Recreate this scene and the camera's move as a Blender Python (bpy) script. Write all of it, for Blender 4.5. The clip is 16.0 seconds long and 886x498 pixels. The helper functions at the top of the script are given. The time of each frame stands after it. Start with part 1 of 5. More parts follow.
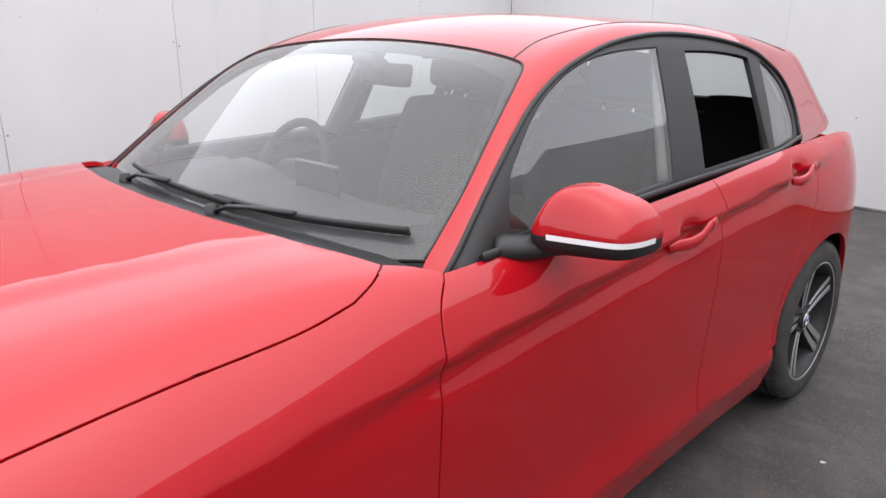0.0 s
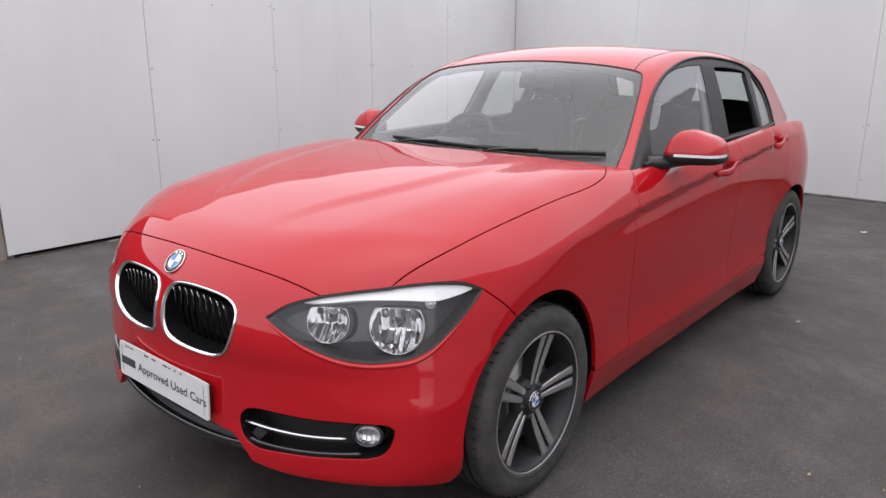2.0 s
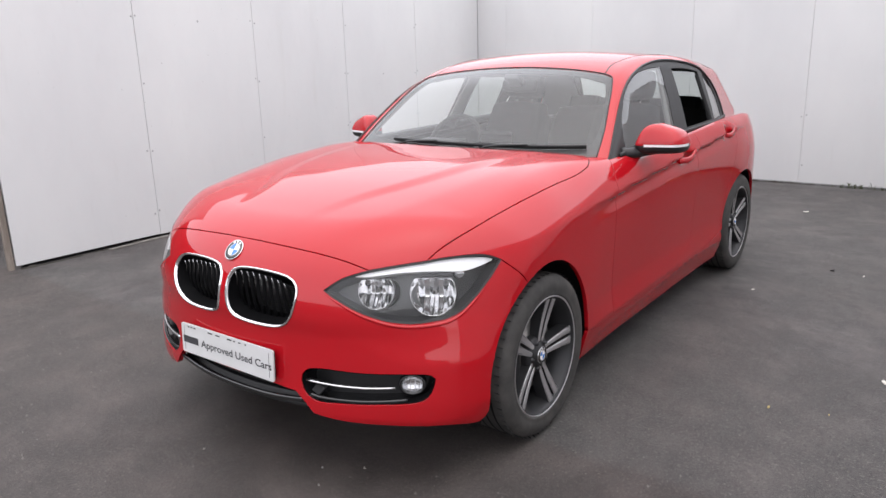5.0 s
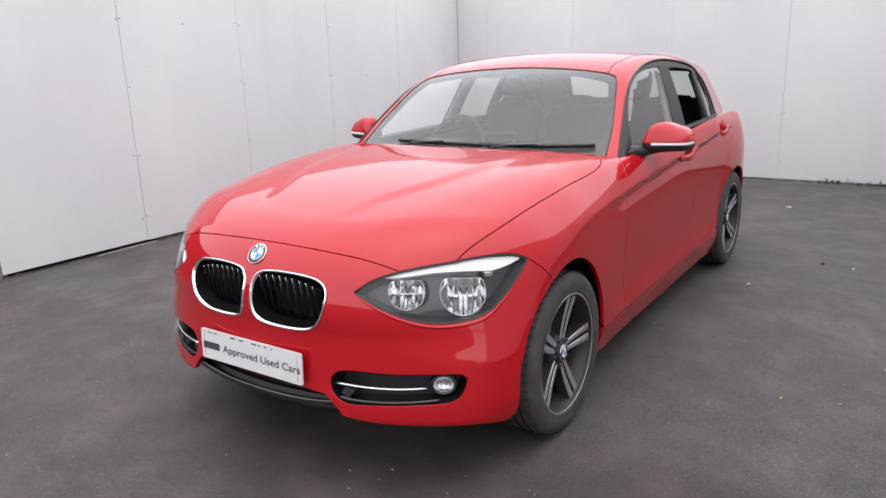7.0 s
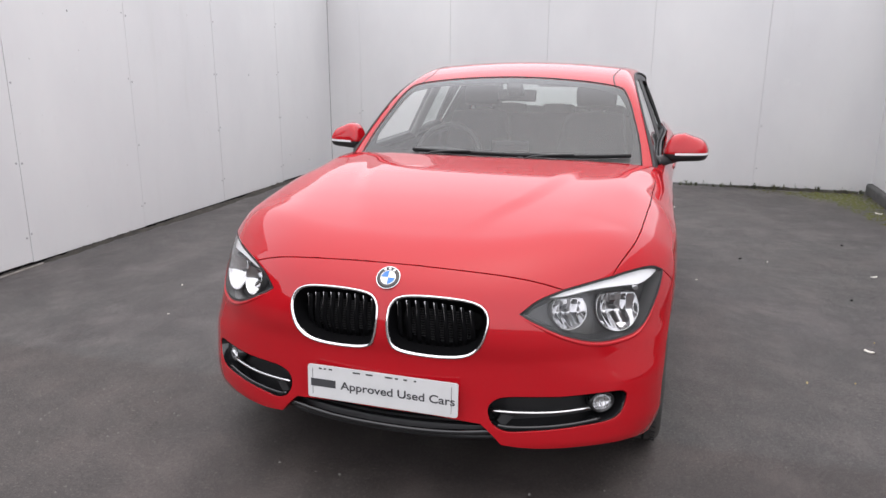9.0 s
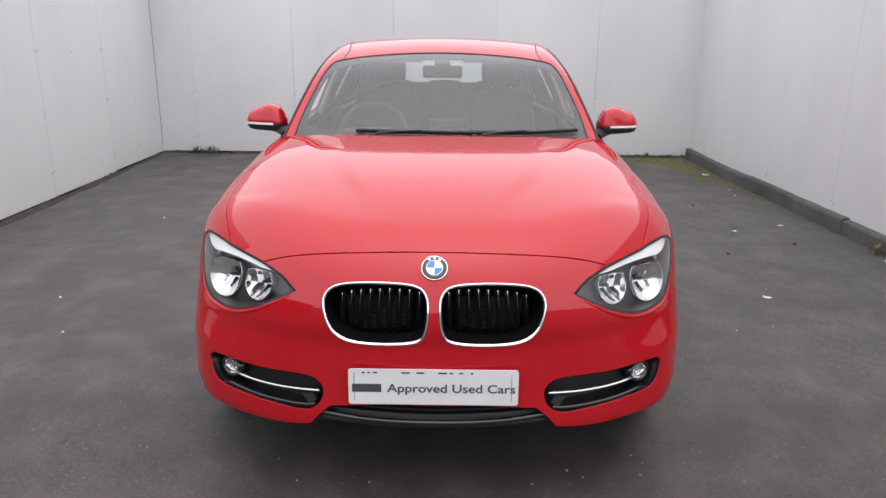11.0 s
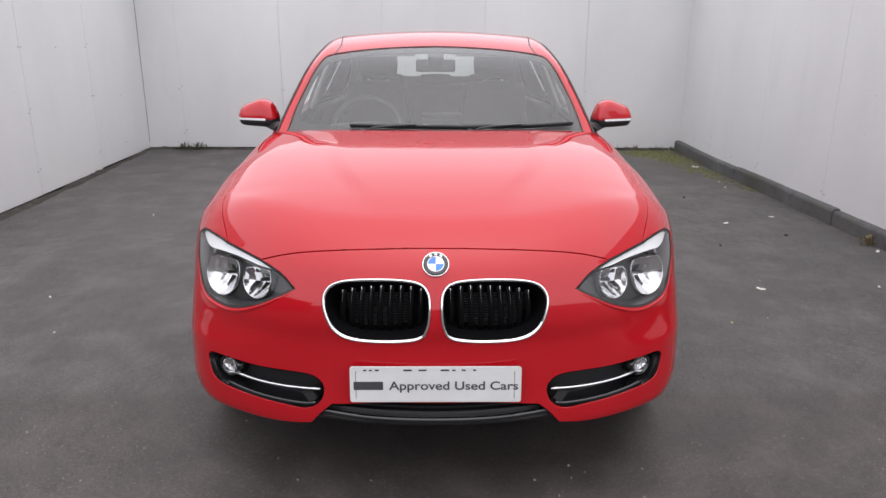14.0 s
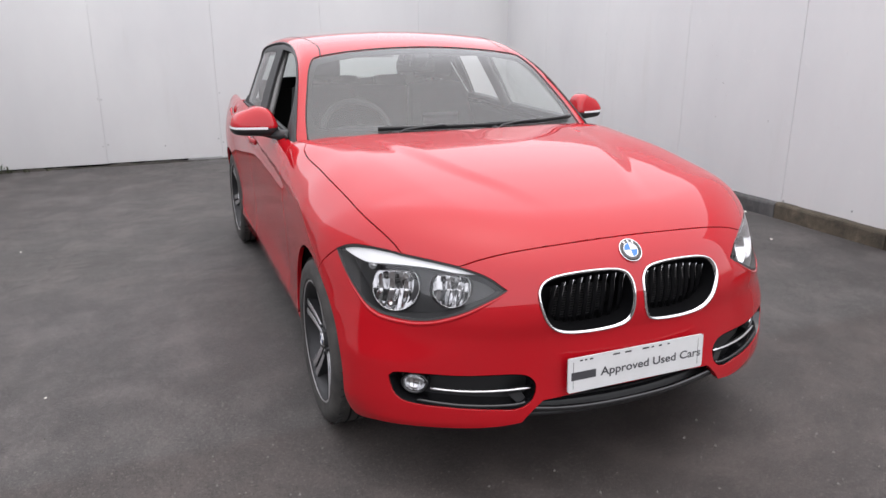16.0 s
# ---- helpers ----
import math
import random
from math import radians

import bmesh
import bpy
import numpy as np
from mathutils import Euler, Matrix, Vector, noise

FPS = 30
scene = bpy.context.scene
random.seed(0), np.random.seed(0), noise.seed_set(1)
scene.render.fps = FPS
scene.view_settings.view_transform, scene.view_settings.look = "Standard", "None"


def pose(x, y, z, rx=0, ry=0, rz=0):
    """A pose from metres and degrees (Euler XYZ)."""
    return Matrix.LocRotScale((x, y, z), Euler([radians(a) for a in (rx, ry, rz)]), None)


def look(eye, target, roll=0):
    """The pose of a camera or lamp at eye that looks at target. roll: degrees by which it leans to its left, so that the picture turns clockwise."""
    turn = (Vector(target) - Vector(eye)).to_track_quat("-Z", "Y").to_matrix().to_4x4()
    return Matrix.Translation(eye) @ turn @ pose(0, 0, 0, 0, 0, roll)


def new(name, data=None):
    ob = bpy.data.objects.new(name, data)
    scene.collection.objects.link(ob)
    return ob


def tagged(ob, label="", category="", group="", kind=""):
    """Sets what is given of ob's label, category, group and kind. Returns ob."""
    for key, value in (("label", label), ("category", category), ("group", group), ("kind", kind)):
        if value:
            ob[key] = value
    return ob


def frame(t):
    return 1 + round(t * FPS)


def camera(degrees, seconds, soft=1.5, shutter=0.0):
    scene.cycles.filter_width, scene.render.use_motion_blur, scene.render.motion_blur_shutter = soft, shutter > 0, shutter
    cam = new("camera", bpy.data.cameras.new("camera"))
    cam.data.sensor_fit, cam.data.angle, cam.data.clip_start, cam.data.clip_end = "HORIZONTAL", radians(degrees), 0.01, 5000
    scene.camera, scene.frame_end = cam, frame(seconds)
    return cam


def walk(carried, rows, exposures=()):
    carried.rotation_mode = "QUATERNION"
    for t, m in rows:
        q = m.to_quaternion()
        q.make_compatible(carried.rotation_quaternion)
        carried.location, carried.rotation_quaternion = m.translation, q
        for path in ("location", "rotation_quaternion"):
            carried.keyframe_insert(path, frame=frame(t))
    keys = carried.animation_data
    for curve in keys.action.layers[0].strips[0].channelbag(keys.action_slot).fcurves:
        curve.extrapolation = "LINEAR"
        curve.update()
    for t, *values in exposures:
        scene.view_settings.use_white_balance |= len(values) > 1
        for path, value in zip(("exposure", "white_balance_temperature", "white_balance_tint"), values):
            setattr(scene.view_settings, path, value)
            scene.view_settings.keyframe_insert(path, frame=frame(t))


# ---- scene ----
# the camera and its walk
cam = camera(63.0, 16.0)
PATH = [
    (0, (1.661, -0.121, 1.399), (0.316, 1.237, 0.809), 0.1),
    (0.5, (1.774, -0.584, 1.397), (0.463, 0.82, 0.841), 1.0),
    (1, (1.841, -1.032, 1.406), (0.574, 0.414, 0.857), 0.9),
    (1.5, (1.957, -1.389, 1.411), (0.678, 0.054, 0.88), 0.9),
    (2, (2.003, -1.757, 1.387), (0.75, -0.286, 0.87), -0.0),
    (2.5, (2.086, -2.032, 1.4), (0.876, -0.529, 0.873), -0.2),
    (3, (2.114, -2.19, 1.422), (0.927, -0.671, 0.891), -0.4),
    (3.5, (2.099, -2.225, 1.417), (0.941, -0.679, 0.899), -0.5),
    (4, (2.105, -2.23, 1.422), (0.95, -0.68, 0.908), -1.0),
    (6.5, (2.104, -2.209, 1.422), (0.94, -0.664, 0.914), -2.2),
    (7, (1.949, -2.344, 1.426), (0.855, -0.75, 0.917), -2.0),
    (7.5, (1.767, -2.48, 1.448), (0.76, -0.829, 0.938), -0.9),
    (8, (1.554, -2.534, 1.439), (0.634, -0.831, 0.937), -0.5),
    (8.5, (1.227, -2.662, 1.461), (0.431, -0.901, 0.947), -0.2),
    (9, (0.83, -2.749, 1.471), (0.257, -0.903, 0.956), 0.2),
    (11.5, (0.012, -2.759, 1.463), (0.02, -0.845, 0.882), 0.5),
    (12, (0.01, -2.757, 1.463), (0.017, -0.845, 0.875), 0.5),
    (12.5, (0.013, -2.754, 1.465), (0.025, -0.844, 0.873), 0.2),
    (13, (0.015, -2.751, 1.468), (0.026, -0.842, 0.872), -0.4),
    (13.5, (0.036, -2.74, 1.464), (0.041, -0.829, 0.875), -0.1),
    (14, (-0.001, -2.738, 1.463), (0.02, -0.826, 0.876), 0.2),
    (14.5, (-0.262, -2.783, 1.451), (-0.12, -0.873, 0.876), 0.4),
    (15, (-0.568, -2.761, 1.442), (-0.286, -0.868, 0.863), 1.1),
    (15.5, (-0.933, -2.623, 1.449), (-0.488, -0.762, 0.866), -1.1),
    (16, (-1.384, -2.489, 1.458), (-0.665, -0.717, 0.874), -0.1),
]
EXPOSURE = [(0, 3.06), (0.5, 2.86), (1, 2.60), (1.5, 2.56), (2, 2.72), (2.5, 2.88), (3, 3.01), (9, 2.90), (11.5, 2.81), (14, 2.82), (16, 2.95)]
walk(cam, [(t, look(eye, target, roll)) for t, eye, target, roll in PATH], [(t, e, 6980, 10) for t, e in EXPOSURE])

# ---------------------------------------------------------------- world and light
world = bpy.data.worlds.new("overcast_sky")
scene.world = world
world.use_nodes = True
wn, wl = world.node_tree.nodes, world.node_tree.links
sky = wn.new("ShaderNodeTexSky")
sky.sky_type, sky.sun_disc = "NISHITA", False
sky.sun_elevation, sky.sun_rotation = radians(85), radians(135)
sky.air_density, sky.dust_density, sky.ozone_density = 1.0, 10.0, 1.0
pale = wn.new("ShaderNodeHueSaturation")
pale.inputs["Saturation"].default_value = 1.0
wl.new(sky.outputs["Color"], pale.inputs["Color"])
bg = wn["Background"]
flat_sky = wn.new("ShaderNodeGamma")
flat_sky.inputs["Gamma"].default_value = 0.22
wl.new(pale.outputs["Color"], flat_sky.inputs["Color"])
cloud = wn.new("ShaderNodeMix")
cloud.data_type, cloud.blend_type = "RGBA", "MULTIPLY"
cloud.inputs[0].default_value, cloud.inputs[7].default_value = 1.0, (1.07, 1.11, 1.25, 1)
wl.new(flat_sky.outputs["Color"], cloud.inputs[6]), wl.new(cloud.outputs[2], bg.inputs["Color"])
bg.inputs["Strength"].default_value = 0.15
sun = new("sun", bpy.data.lights.new("sun", "SUN"))
sun.data.energy, sun.data.angle, sun.data.color = 0.2, radians(178), (0.97, 0.98, 1.0)
sun.matrix_world = look((0, 0, 20), (-1.2, 1.2, 0))


# ---------------------------------------------------------------- materials
class Mat:
    """A node material with a Principled shader and short helpers."""

    def __init__(self, name, colour, rough=0.5, metal=0.0, coat=0.0, spec=0.5):
        self.m = bpy.data.materials.new(name)
        self.m.use_nodes = True
        self.n, self.l = self.m.node_tree.nodes, self.m.node_tree.links
        self.p = self.n["Principled BSDF"]
        self.put("Base Color", (*colour, 1)), self.put("Roughness", rough), self.put("Metallic", metal)
        self.put("Coat Weight", coat), self.put("Specular IOR Level", spec)

    def put(self, key, value):
        self.p.inputs[key].default_value = value
        return self

    def noise(self, scale, detail=4.0, rough=0.6, stretch=None):
        c = self.n.new("ShaderNodeTexCoord")
        t = self.n.new("ShaderNodeTexNoise")
        t.inputs["Scale"].default_value, t.inputs["Detail"].default_value = scale, detail
        t.inputs["Roughness"].default_value = rough
        if stretch:
            g = self.n.new("ShaderNodeMapping")
            g.inputs["Scale"].default_value = stretch
            self.l.new(c.outputs["Object"], g.inputs["Vector"])
            self.l.new(g.outputs["Vector"], t.inputs["Vector"])
        else:
            self.l.new(c.outputs["Object"], t.inputs["Vector"])
        return t.outputs["Fac"]

    def ramp(self, fac, *stops):
        r = self.n.new("ShaderNodeValToRGB")
        e = r.color_ramp.elements
        while len(e) < len(stops):
            e.new(0.5)
        for k, (at, c) in zip(e, stops):
            k.position = at
            k.color = (c, c, c, 1) if isinstance(c, (int, float)) else (*c, 1)
        self.l.new(fac, r.inputs["Fac"])
        return r.outputs["Color"]

    def mix(self, fac, a, b, kind="MIX"):
        x = self.n.new("ShaderNodeMix")
        x.data_type, x.blend_type = "RGBA", kind
        for key, v in ((0, fac), (6, a), (7, b)):
            if isinstance(v, (int, float)):
                x.inputs[key].default_value = v if key == 0 else (v, v, v, 1)
            elif isinstance(v, tuple):
                x.inputs[key].default_value = (*v, 1)
            else:
                self.l.new(v, x.inputs[key])
        return x.outputs[2]

    def to(self, key, socket):
        self.l.new(socket, self.p.inputs[key])
        return self

    def bump(self, height, strength=0.3, distance=0.002):
        b = self.n.new("ShaderNodeBump")
        b.inputs["Strength"].default_value, b.inputs["Distance"].default_value = strength, distance
        self.l.new(height, b.inputs["Height"])
        self.l.new(b.outputs["Normal"], self.p.inputs["Normal"])
        return self


PAINT = Mat("red_paint", (0.42, 0.006, 0.005), 0.35, 0.0, 1.0, 0.0)
PAINT.put("Coat Roughness", 0.015).put("Coat IOR", 1.50)
_f = PAINT.noise(900, 2)
PAINT.to("Base Color", PAINT.ramp(_f, (0.3, (0.375, 0.0050, 0.0100)), (0.7, (0.435, 0.0068, 0.0138))))
PAINT.to("Roughness", PAINT.ramp(PAINT.noise(7, 3), (0.3, 0.28), (0.7, 0.36)))
CHROME = Mat("chrome", (0.82, 0.82, 0.83), 0.08, 1.0)
SATIN = Mat("satin_chrome", (0.62, 0.62, 0.63), 0.25, 1.0)
BLACK = Mat("black_plastic", (0.012, 0.012, 0.013), 0.45)
BLACK.bump(BLACK.noise(900, 2), 0.15, 0.0005)
GLOSS = Mat("gloss_black", (0.008, 0.008, 0.009), 0.12, 0, 0.6)
# near-black for dark parts; also carries the shade of gaps and recesses
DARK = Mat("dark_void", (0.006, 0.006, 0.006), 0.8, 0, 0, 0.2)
RUBBER = Mat("seal_rubber", (0.016, 0.016, 0.017), 0.55)
TYRE = Mat("tyre_rubber", (0.03, 0.029, 0.028), 0.75)
TYRE.to("Base Color", TYRE.ramp(TYRE.noise(14, 5), (0.35, (0.030, 0.029, 0.028)), (0.7, (0.068, 0.064, 0.060))))
TYRE.bump(TYRE.noise(260, 2), 0.2, 0.001)
ALLOY = Mat("dark_alloy", (0.030, 0.030, 0.032), 0.48, 0.4)
ALLOYF = Mat("machined_alloy", (0.70, 0.70, 0.71), 0.30, 0.9)
DISC = Mat("brake_steel", (0.28, 0.27, 0.26), 0.4, 1.0)
CLOTH = Mat("charcoal_cloth", (0.014, 0.014, 0.015), 0.9)
TRIM = Mat("interior_trim", (0.016, 0.016, 0.017), 0.6)
LINER = Mat("grey_headliner", (0.22, 0.22, 0.215), 0.9)
BLUE = Mat("blue_enamel", (0.02, 0.16, 0.5), 0.25, 0, 0.5)
ENAMEL = Mat("white_enamel", (0.8, 0.8, 0.8), 0.25, 0, 0.5)
INK = Mat("black_ink", (0.03, 0.03, 0.03), 0.5)


def glass(name, colour, tint, rough=0.0, f0=0.09, veil=0.0):
    """Thin glass: a clear tinted pane with a diffuse veil for sky sheen under a mirror coat."""
    m = bpy.data.materials.new(name)
    m.use_nodes = True
    n, l = m.node_tree.nodes, m.node_tree.links
    n.remove(n["Principled BSDF"])
    tr, gl, mx = n.new("ShaderNodeBsdfTransparent"), n.new("ShaderNodeBsdfGlossy"), n.new("ShaderNodeMixShader")
    tr.inputs["Color"].default_value = (*[c * tint for c in colour], 1)
    gl.inputs["Color"].default_value, gl.inputs["Roughness"].default_value = (1, 1, 1, 1), rough
    lw, pw, ma = n.new("ShaderNodeLayerWeight"), n.new("ShaderNodeMath"), n.new("ShaderNodeMath")
    lw.inputs["Blend"].default_value = 0.5
    pw.operation, pw.inputs[1].default_value = "POWER", 5.0
    ma.operation, ma.inputs[1].default_value, ma.inputs[2].default_value = "MULTIPLY_ADD", 1 - f0, f0
    l.new(lw.outputs["Facing"], pw.inputs[0]), l.new(pw.outputs[0], ma.inputs[0])
    l.new(ma.outputs[0], mx.inputs[0]), l.new(gl.outputs[0], mx.inputs[2])
    film_, grey = n.new("ShaderNodeMixShader"), n.new("ShaderNodeBsdfDiffuse")
    film_.inputs[0].default_value, grey.inputs["Color"].default_value = veil, (0.7, 0.7, 0.7, 1)
    l.new(tr.outputs[0], film_.inputs[1]), l.new(grey.outputs[0], film_.inputs[2]), l.new(film_.outputs[0], mx.inputs[1])
    l.new(mx.outputs[0], n["Material Output"].inputs[0])

    class G:
        pass
    G.m = m
    return G


# part of the sky's reflection is put into the windscreen as a pale diffuse film
WINDOW = glass("window_glass", (0.93, 0.97, 0.95), 0.86, 0.0, 0.035, 0.10)
SIDEGLASS = glass("side_glass", (0.93, 0.97, 0.95), 0.86, 0.0, 0.11, 0.02)
PRIVACY = glass("rear_glass", (0.90, 0.97, 0.94), 0.78)
LENS = glass("lamp_lens", (1, 1, 1), 0.97, 0.0, 0.04)

WALLP = Mat("white_wall_panel", (0.74, 0.74, 0.74), 0.45)
_a = WALLP.noise(0.9, 5, 0.6, (1, 1, 0.5))
_b = WALLP.noise(14, 6, 0.7, (1, 1, 0.25))
_n = (WALLP.mix(WALLP.ramp(_b, (0.60, 0.0), (0.80, 0.16)), WALLP.ramp(_a, (0.3, (0.58, 0.58, 0.585)), (0.7, (0.655, 0.655, 0.65))), (0.46, 0.45, 0.425)))
_m = WALLP.mix(WALLP.ramp(WALLP.noise(3.3, 5, 0.7, (1, 1, 0.12)), (0.60, 0.0), (0.78, 0.30)), _n, (0.50, 0.49, 0.46))
_m = WALLP.mix(WALLP.ramp(WALLP.noise(26, 3, 0.6), (0.735, 0.0), (0.76, 0.65)), _m, (0.25, 0.24, 0.22))
_m = WALLP.mix(WALLP.ramp(WALLP.noise(5.5, 6, 0.75), (0.64, 0.0), (0.72, 0.5)), _m, (0.66, 0.66, 0.65))
WALLP.to("Base Color", _m)
WALLP.bump(WALLP.noise(2.2, 3), 0.12, 0.02)
TAR = Mat("asphalt", (0.062, 0.062, 0.062), 0.8)
_g, _s, _w, _h = TAR.noise(260, 4, 0.8), TAR.noise(0.55, 7, 0.62), TAR.noise(3.2, 6, 0.65), TAR.noise(85, 3, 0.7)
_v, _q = TAR.noise(13, 5, 0.7), TAR.noise(95, 3, 0.7)
_c = TAR.mix(TAR.ramp(_g, (0.40, 0.0), (0.62, 1.0)), (0.027, 0.026, 0.026), (0.108, 0.102, 0.098))
_c = TAR.mix(TAR.ramp(_s, (0.42, 0.0), (0.58, 0.75)), _c, (0.036, 0.030, 0.029))
_c = TAR.mix(TAR.ramp(_w, (0.46, 0.0), (0.66, 0.70)), _c, (0.112, 0.099, 0.095))
_c = TAR.mix(TAR.ramp(_v, (0.50, 0.0), (0.66, 0.42)), _c, (0.034, 0.031, 0.030))
_c = TAR.mix(TAR.ramp(_v, (0.34, 0.38), (0.47, 0.0)), _c, (0.105, 0.097, 0.092))
_c = TAR.mix(TAR.ramp(_h, (0.56, 0.0), (0.69, 0.75)), _c, (0.19, 0.178, 0.165))
_c = TAR.mix(TAR.ramp(_q, (0.34, 0.8), (0.43, 0.0)), _c, (0.015, 0.014, 0.014))
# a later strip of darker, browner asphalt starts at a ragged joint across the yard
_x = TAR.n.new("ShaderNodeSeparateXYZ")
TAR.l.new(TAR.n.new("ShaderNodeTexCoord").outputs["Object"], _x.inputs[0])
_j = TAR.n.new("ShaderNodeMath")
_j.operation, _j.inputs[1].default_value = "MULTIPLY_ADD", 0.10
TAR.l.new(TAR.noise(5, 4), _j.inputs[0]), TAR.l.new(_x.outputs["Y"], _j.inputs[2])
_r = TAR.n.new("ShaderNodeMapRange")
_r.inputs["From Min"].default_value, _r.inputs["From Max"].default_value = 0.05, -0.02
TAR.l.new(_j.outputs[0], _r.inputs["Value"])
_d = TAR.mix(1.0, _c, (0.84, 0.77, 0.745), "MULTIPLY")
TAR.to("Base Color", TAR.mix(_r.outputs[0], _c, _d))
TAR.to("Roughness", TAR.ramp(_s, (0.36, 0.78), (0.62, 0.40)))
TAR.bump(_g, 0.7, 0.005)
CONC = Mat("kerb_concrete", (0.14, 0.14, 0.14), 0.85)
_k = CONC.noise(6, 6, 0.7)
CONC.to("Base Color", CONC.mix(CONC.ramp(CONC.noise(1.5, 4), (0.42, 0.0), (0.62, 0.75)), CONC.ramp(_k, (0.3, (0.045, 0.045, 0.046)), (0.7, (0.13, 0.13, 0.128))), (0.038, 0.036, 0.022)))
CONC.bump(CONC.noise(120, 4), 0.4, 0.004)
OLDKERB = Mat("stained_kerb", (0.09, 0.075, 0.055), 0.9)
OLDKERB.to("Base Color", OLDKERB.ramp(OLDKERB.noise(7, 6, 0.7), (0.3, (0.035, 0.030, 0.022)), (0.55, (0.085, 0.070, 0.050)), (0.75, (0.16, 0.13, 0.09))))
OLDKERB.bump(OLDKERB.noise(60, 5), 0.6, 0.008)
MOSS = Mat("moss", (0.06, 0.08, 0.012), 0.9)
MOSS.to("Base Color", MOSS.ramp(MOSS.noise(40, 4), (0.3, (0.035, 0.042, 0.008)), (0.7, (0.15, 0.16, 0.018))))
GREEN = Mat("weed_leaf", (0.045, 0.06, 0.025), 0.75)
GREEN.to("Base Color", GREEN.ramp(GREEN.noise(18, 3), (0.35, (0.028, 0.036, 0.018)), (0.65, (0.085, 0.095, 0.045))))
SOIL = Mat("foot_soil", (0.03, 0.026, 0.022), 0.95)
SOIL.to("Base Color", SOIL.ramp(SOIL.noise(9, 6, 0.7), (0.3, (0.012, 0.011, 0.010)), (0.6, (0.045, 0.040, 0.033)), (0.8, (0.10, 0.09, 0.075))))
SOIL.bump(SOIL.noise(150, 4), 0.6, 0.004)
DRY = Mat("dry_stalk", (0.16, 0.12, 0.06), 0.8)
STEEL = Mat("galvanised", (0.42, 0.42, 0.42), 0.5, 0.8)
PALE = Mat("pale_litter", (0.7, 0.68, 0.62), 0.8)


# ---------------------------------------------------------------- mesh helpers
def mesh_of(name, verts, faces, mat, smooth=True, normals=None):
    me = bpy.data.meshes.new(name)
    me.from_pydata([tuple(v) for v in verts], [], [tuple(int(i) for i in f) for f in faces])
    me.materials.append(mat.m)
    if smooth:
        me.polygons.foreach_set("use_smooth", [True] * len(me.polygons))
    me.update()
    if normals is not None:
        me.normals_split_custom_set_from_vertices([tuple(n) for n in normals])
    return me


def piece(name, me, parent=None, label="", at=None):
    """One mesh object under a thing or part; its mesh is in world places unless at is given."""
    ob = new(name, me)
    if parent is not None:
        ob.parent = parent
        ob.matrix_parent_inverse = parent.matrix_basis.inverted() if parent.parent is None else Matrix()
    if at is not None:
        ob.matrix_basis = at
    if label:
        ob["label"] = label
    return ob


def part(name, bm, mat, parent=None, label="", smooth=False, at=None):
    me = bpy.data.meshes.new(name)
    bm.to_mesh(me)
    bm.free()
    me.materials.append(mat.m)
    if smooth:
        me.polygons.foreach_set("use_smooth", [True] * len(me.polygons))
    return piece(name, me, parent, label, at)


def box(size, at=(0, 0, 0), bevel=0.0, turn=None, bm=None, seg=2):
    """A bevelled box added to bm."""
    bm = bm or bmesh.new()
    one = bmesh.new()
    bmesh.ops.create_cube(one, size=1.0)
    for v in one.verts:
        v.co = Vector((v.co.x * size[0], v.co.y * size[1], v.co.z * size[2]))
    if bevel:
        bmesh.ops.bevel(one, geom=one.edges[:], offset=bevel, segments=seg, affect="EDGES", profile=0.5)
    m = Matrix.Translation(at) @ (turn if turn else Matrix())
    return absorb(bm, one, m)


def absorb(bm, one, m=Matrix()):
    one.verts.index_update()
    made = [bm.verts.new(m @ v.co) for v in one.verts]
    flip = m.determinant() < 0
    for f in one.faces:
        vs = [made[v.index] for v in f.verts]
        nf = bm.faces.new(vs[::-1] if flip else vs)
        nf.smooth = f.smooth
    one.free()
    return bm


def lathe(profile, n=48, axis="x", bm=None, closed=False):
    """Turns (radius, along) pairs about an axis."""
    bm = bm or bmesh.new()
    rings = []
    for k in range(n):
        a = 2 * math.pi * k / n
        ring = []
        for r, h in profile:
            c, s = r * math.cos(a), r * math.sin(a)
            ring.append(bm.verts.new((h, c, s) if axis == "x" else (c, h, s) if axis == "y" else (c, s, h)))
        rings.append(ring)
    m = len(profile)
    for k in range(n):
        a, b = rings[k], rings[(k + 1) % n]
        for i in range(m if closed else m - 1):
            j = (i + 1) % m
            vs = [a[i], a[j], b[j], b[i]]
            bm.faces.new(vs)
    bmesh.ops.recalc_face_normals(bm, faces=bm.faces[:])
    for f in bm.faces:
        f.smooth = True
    return bm


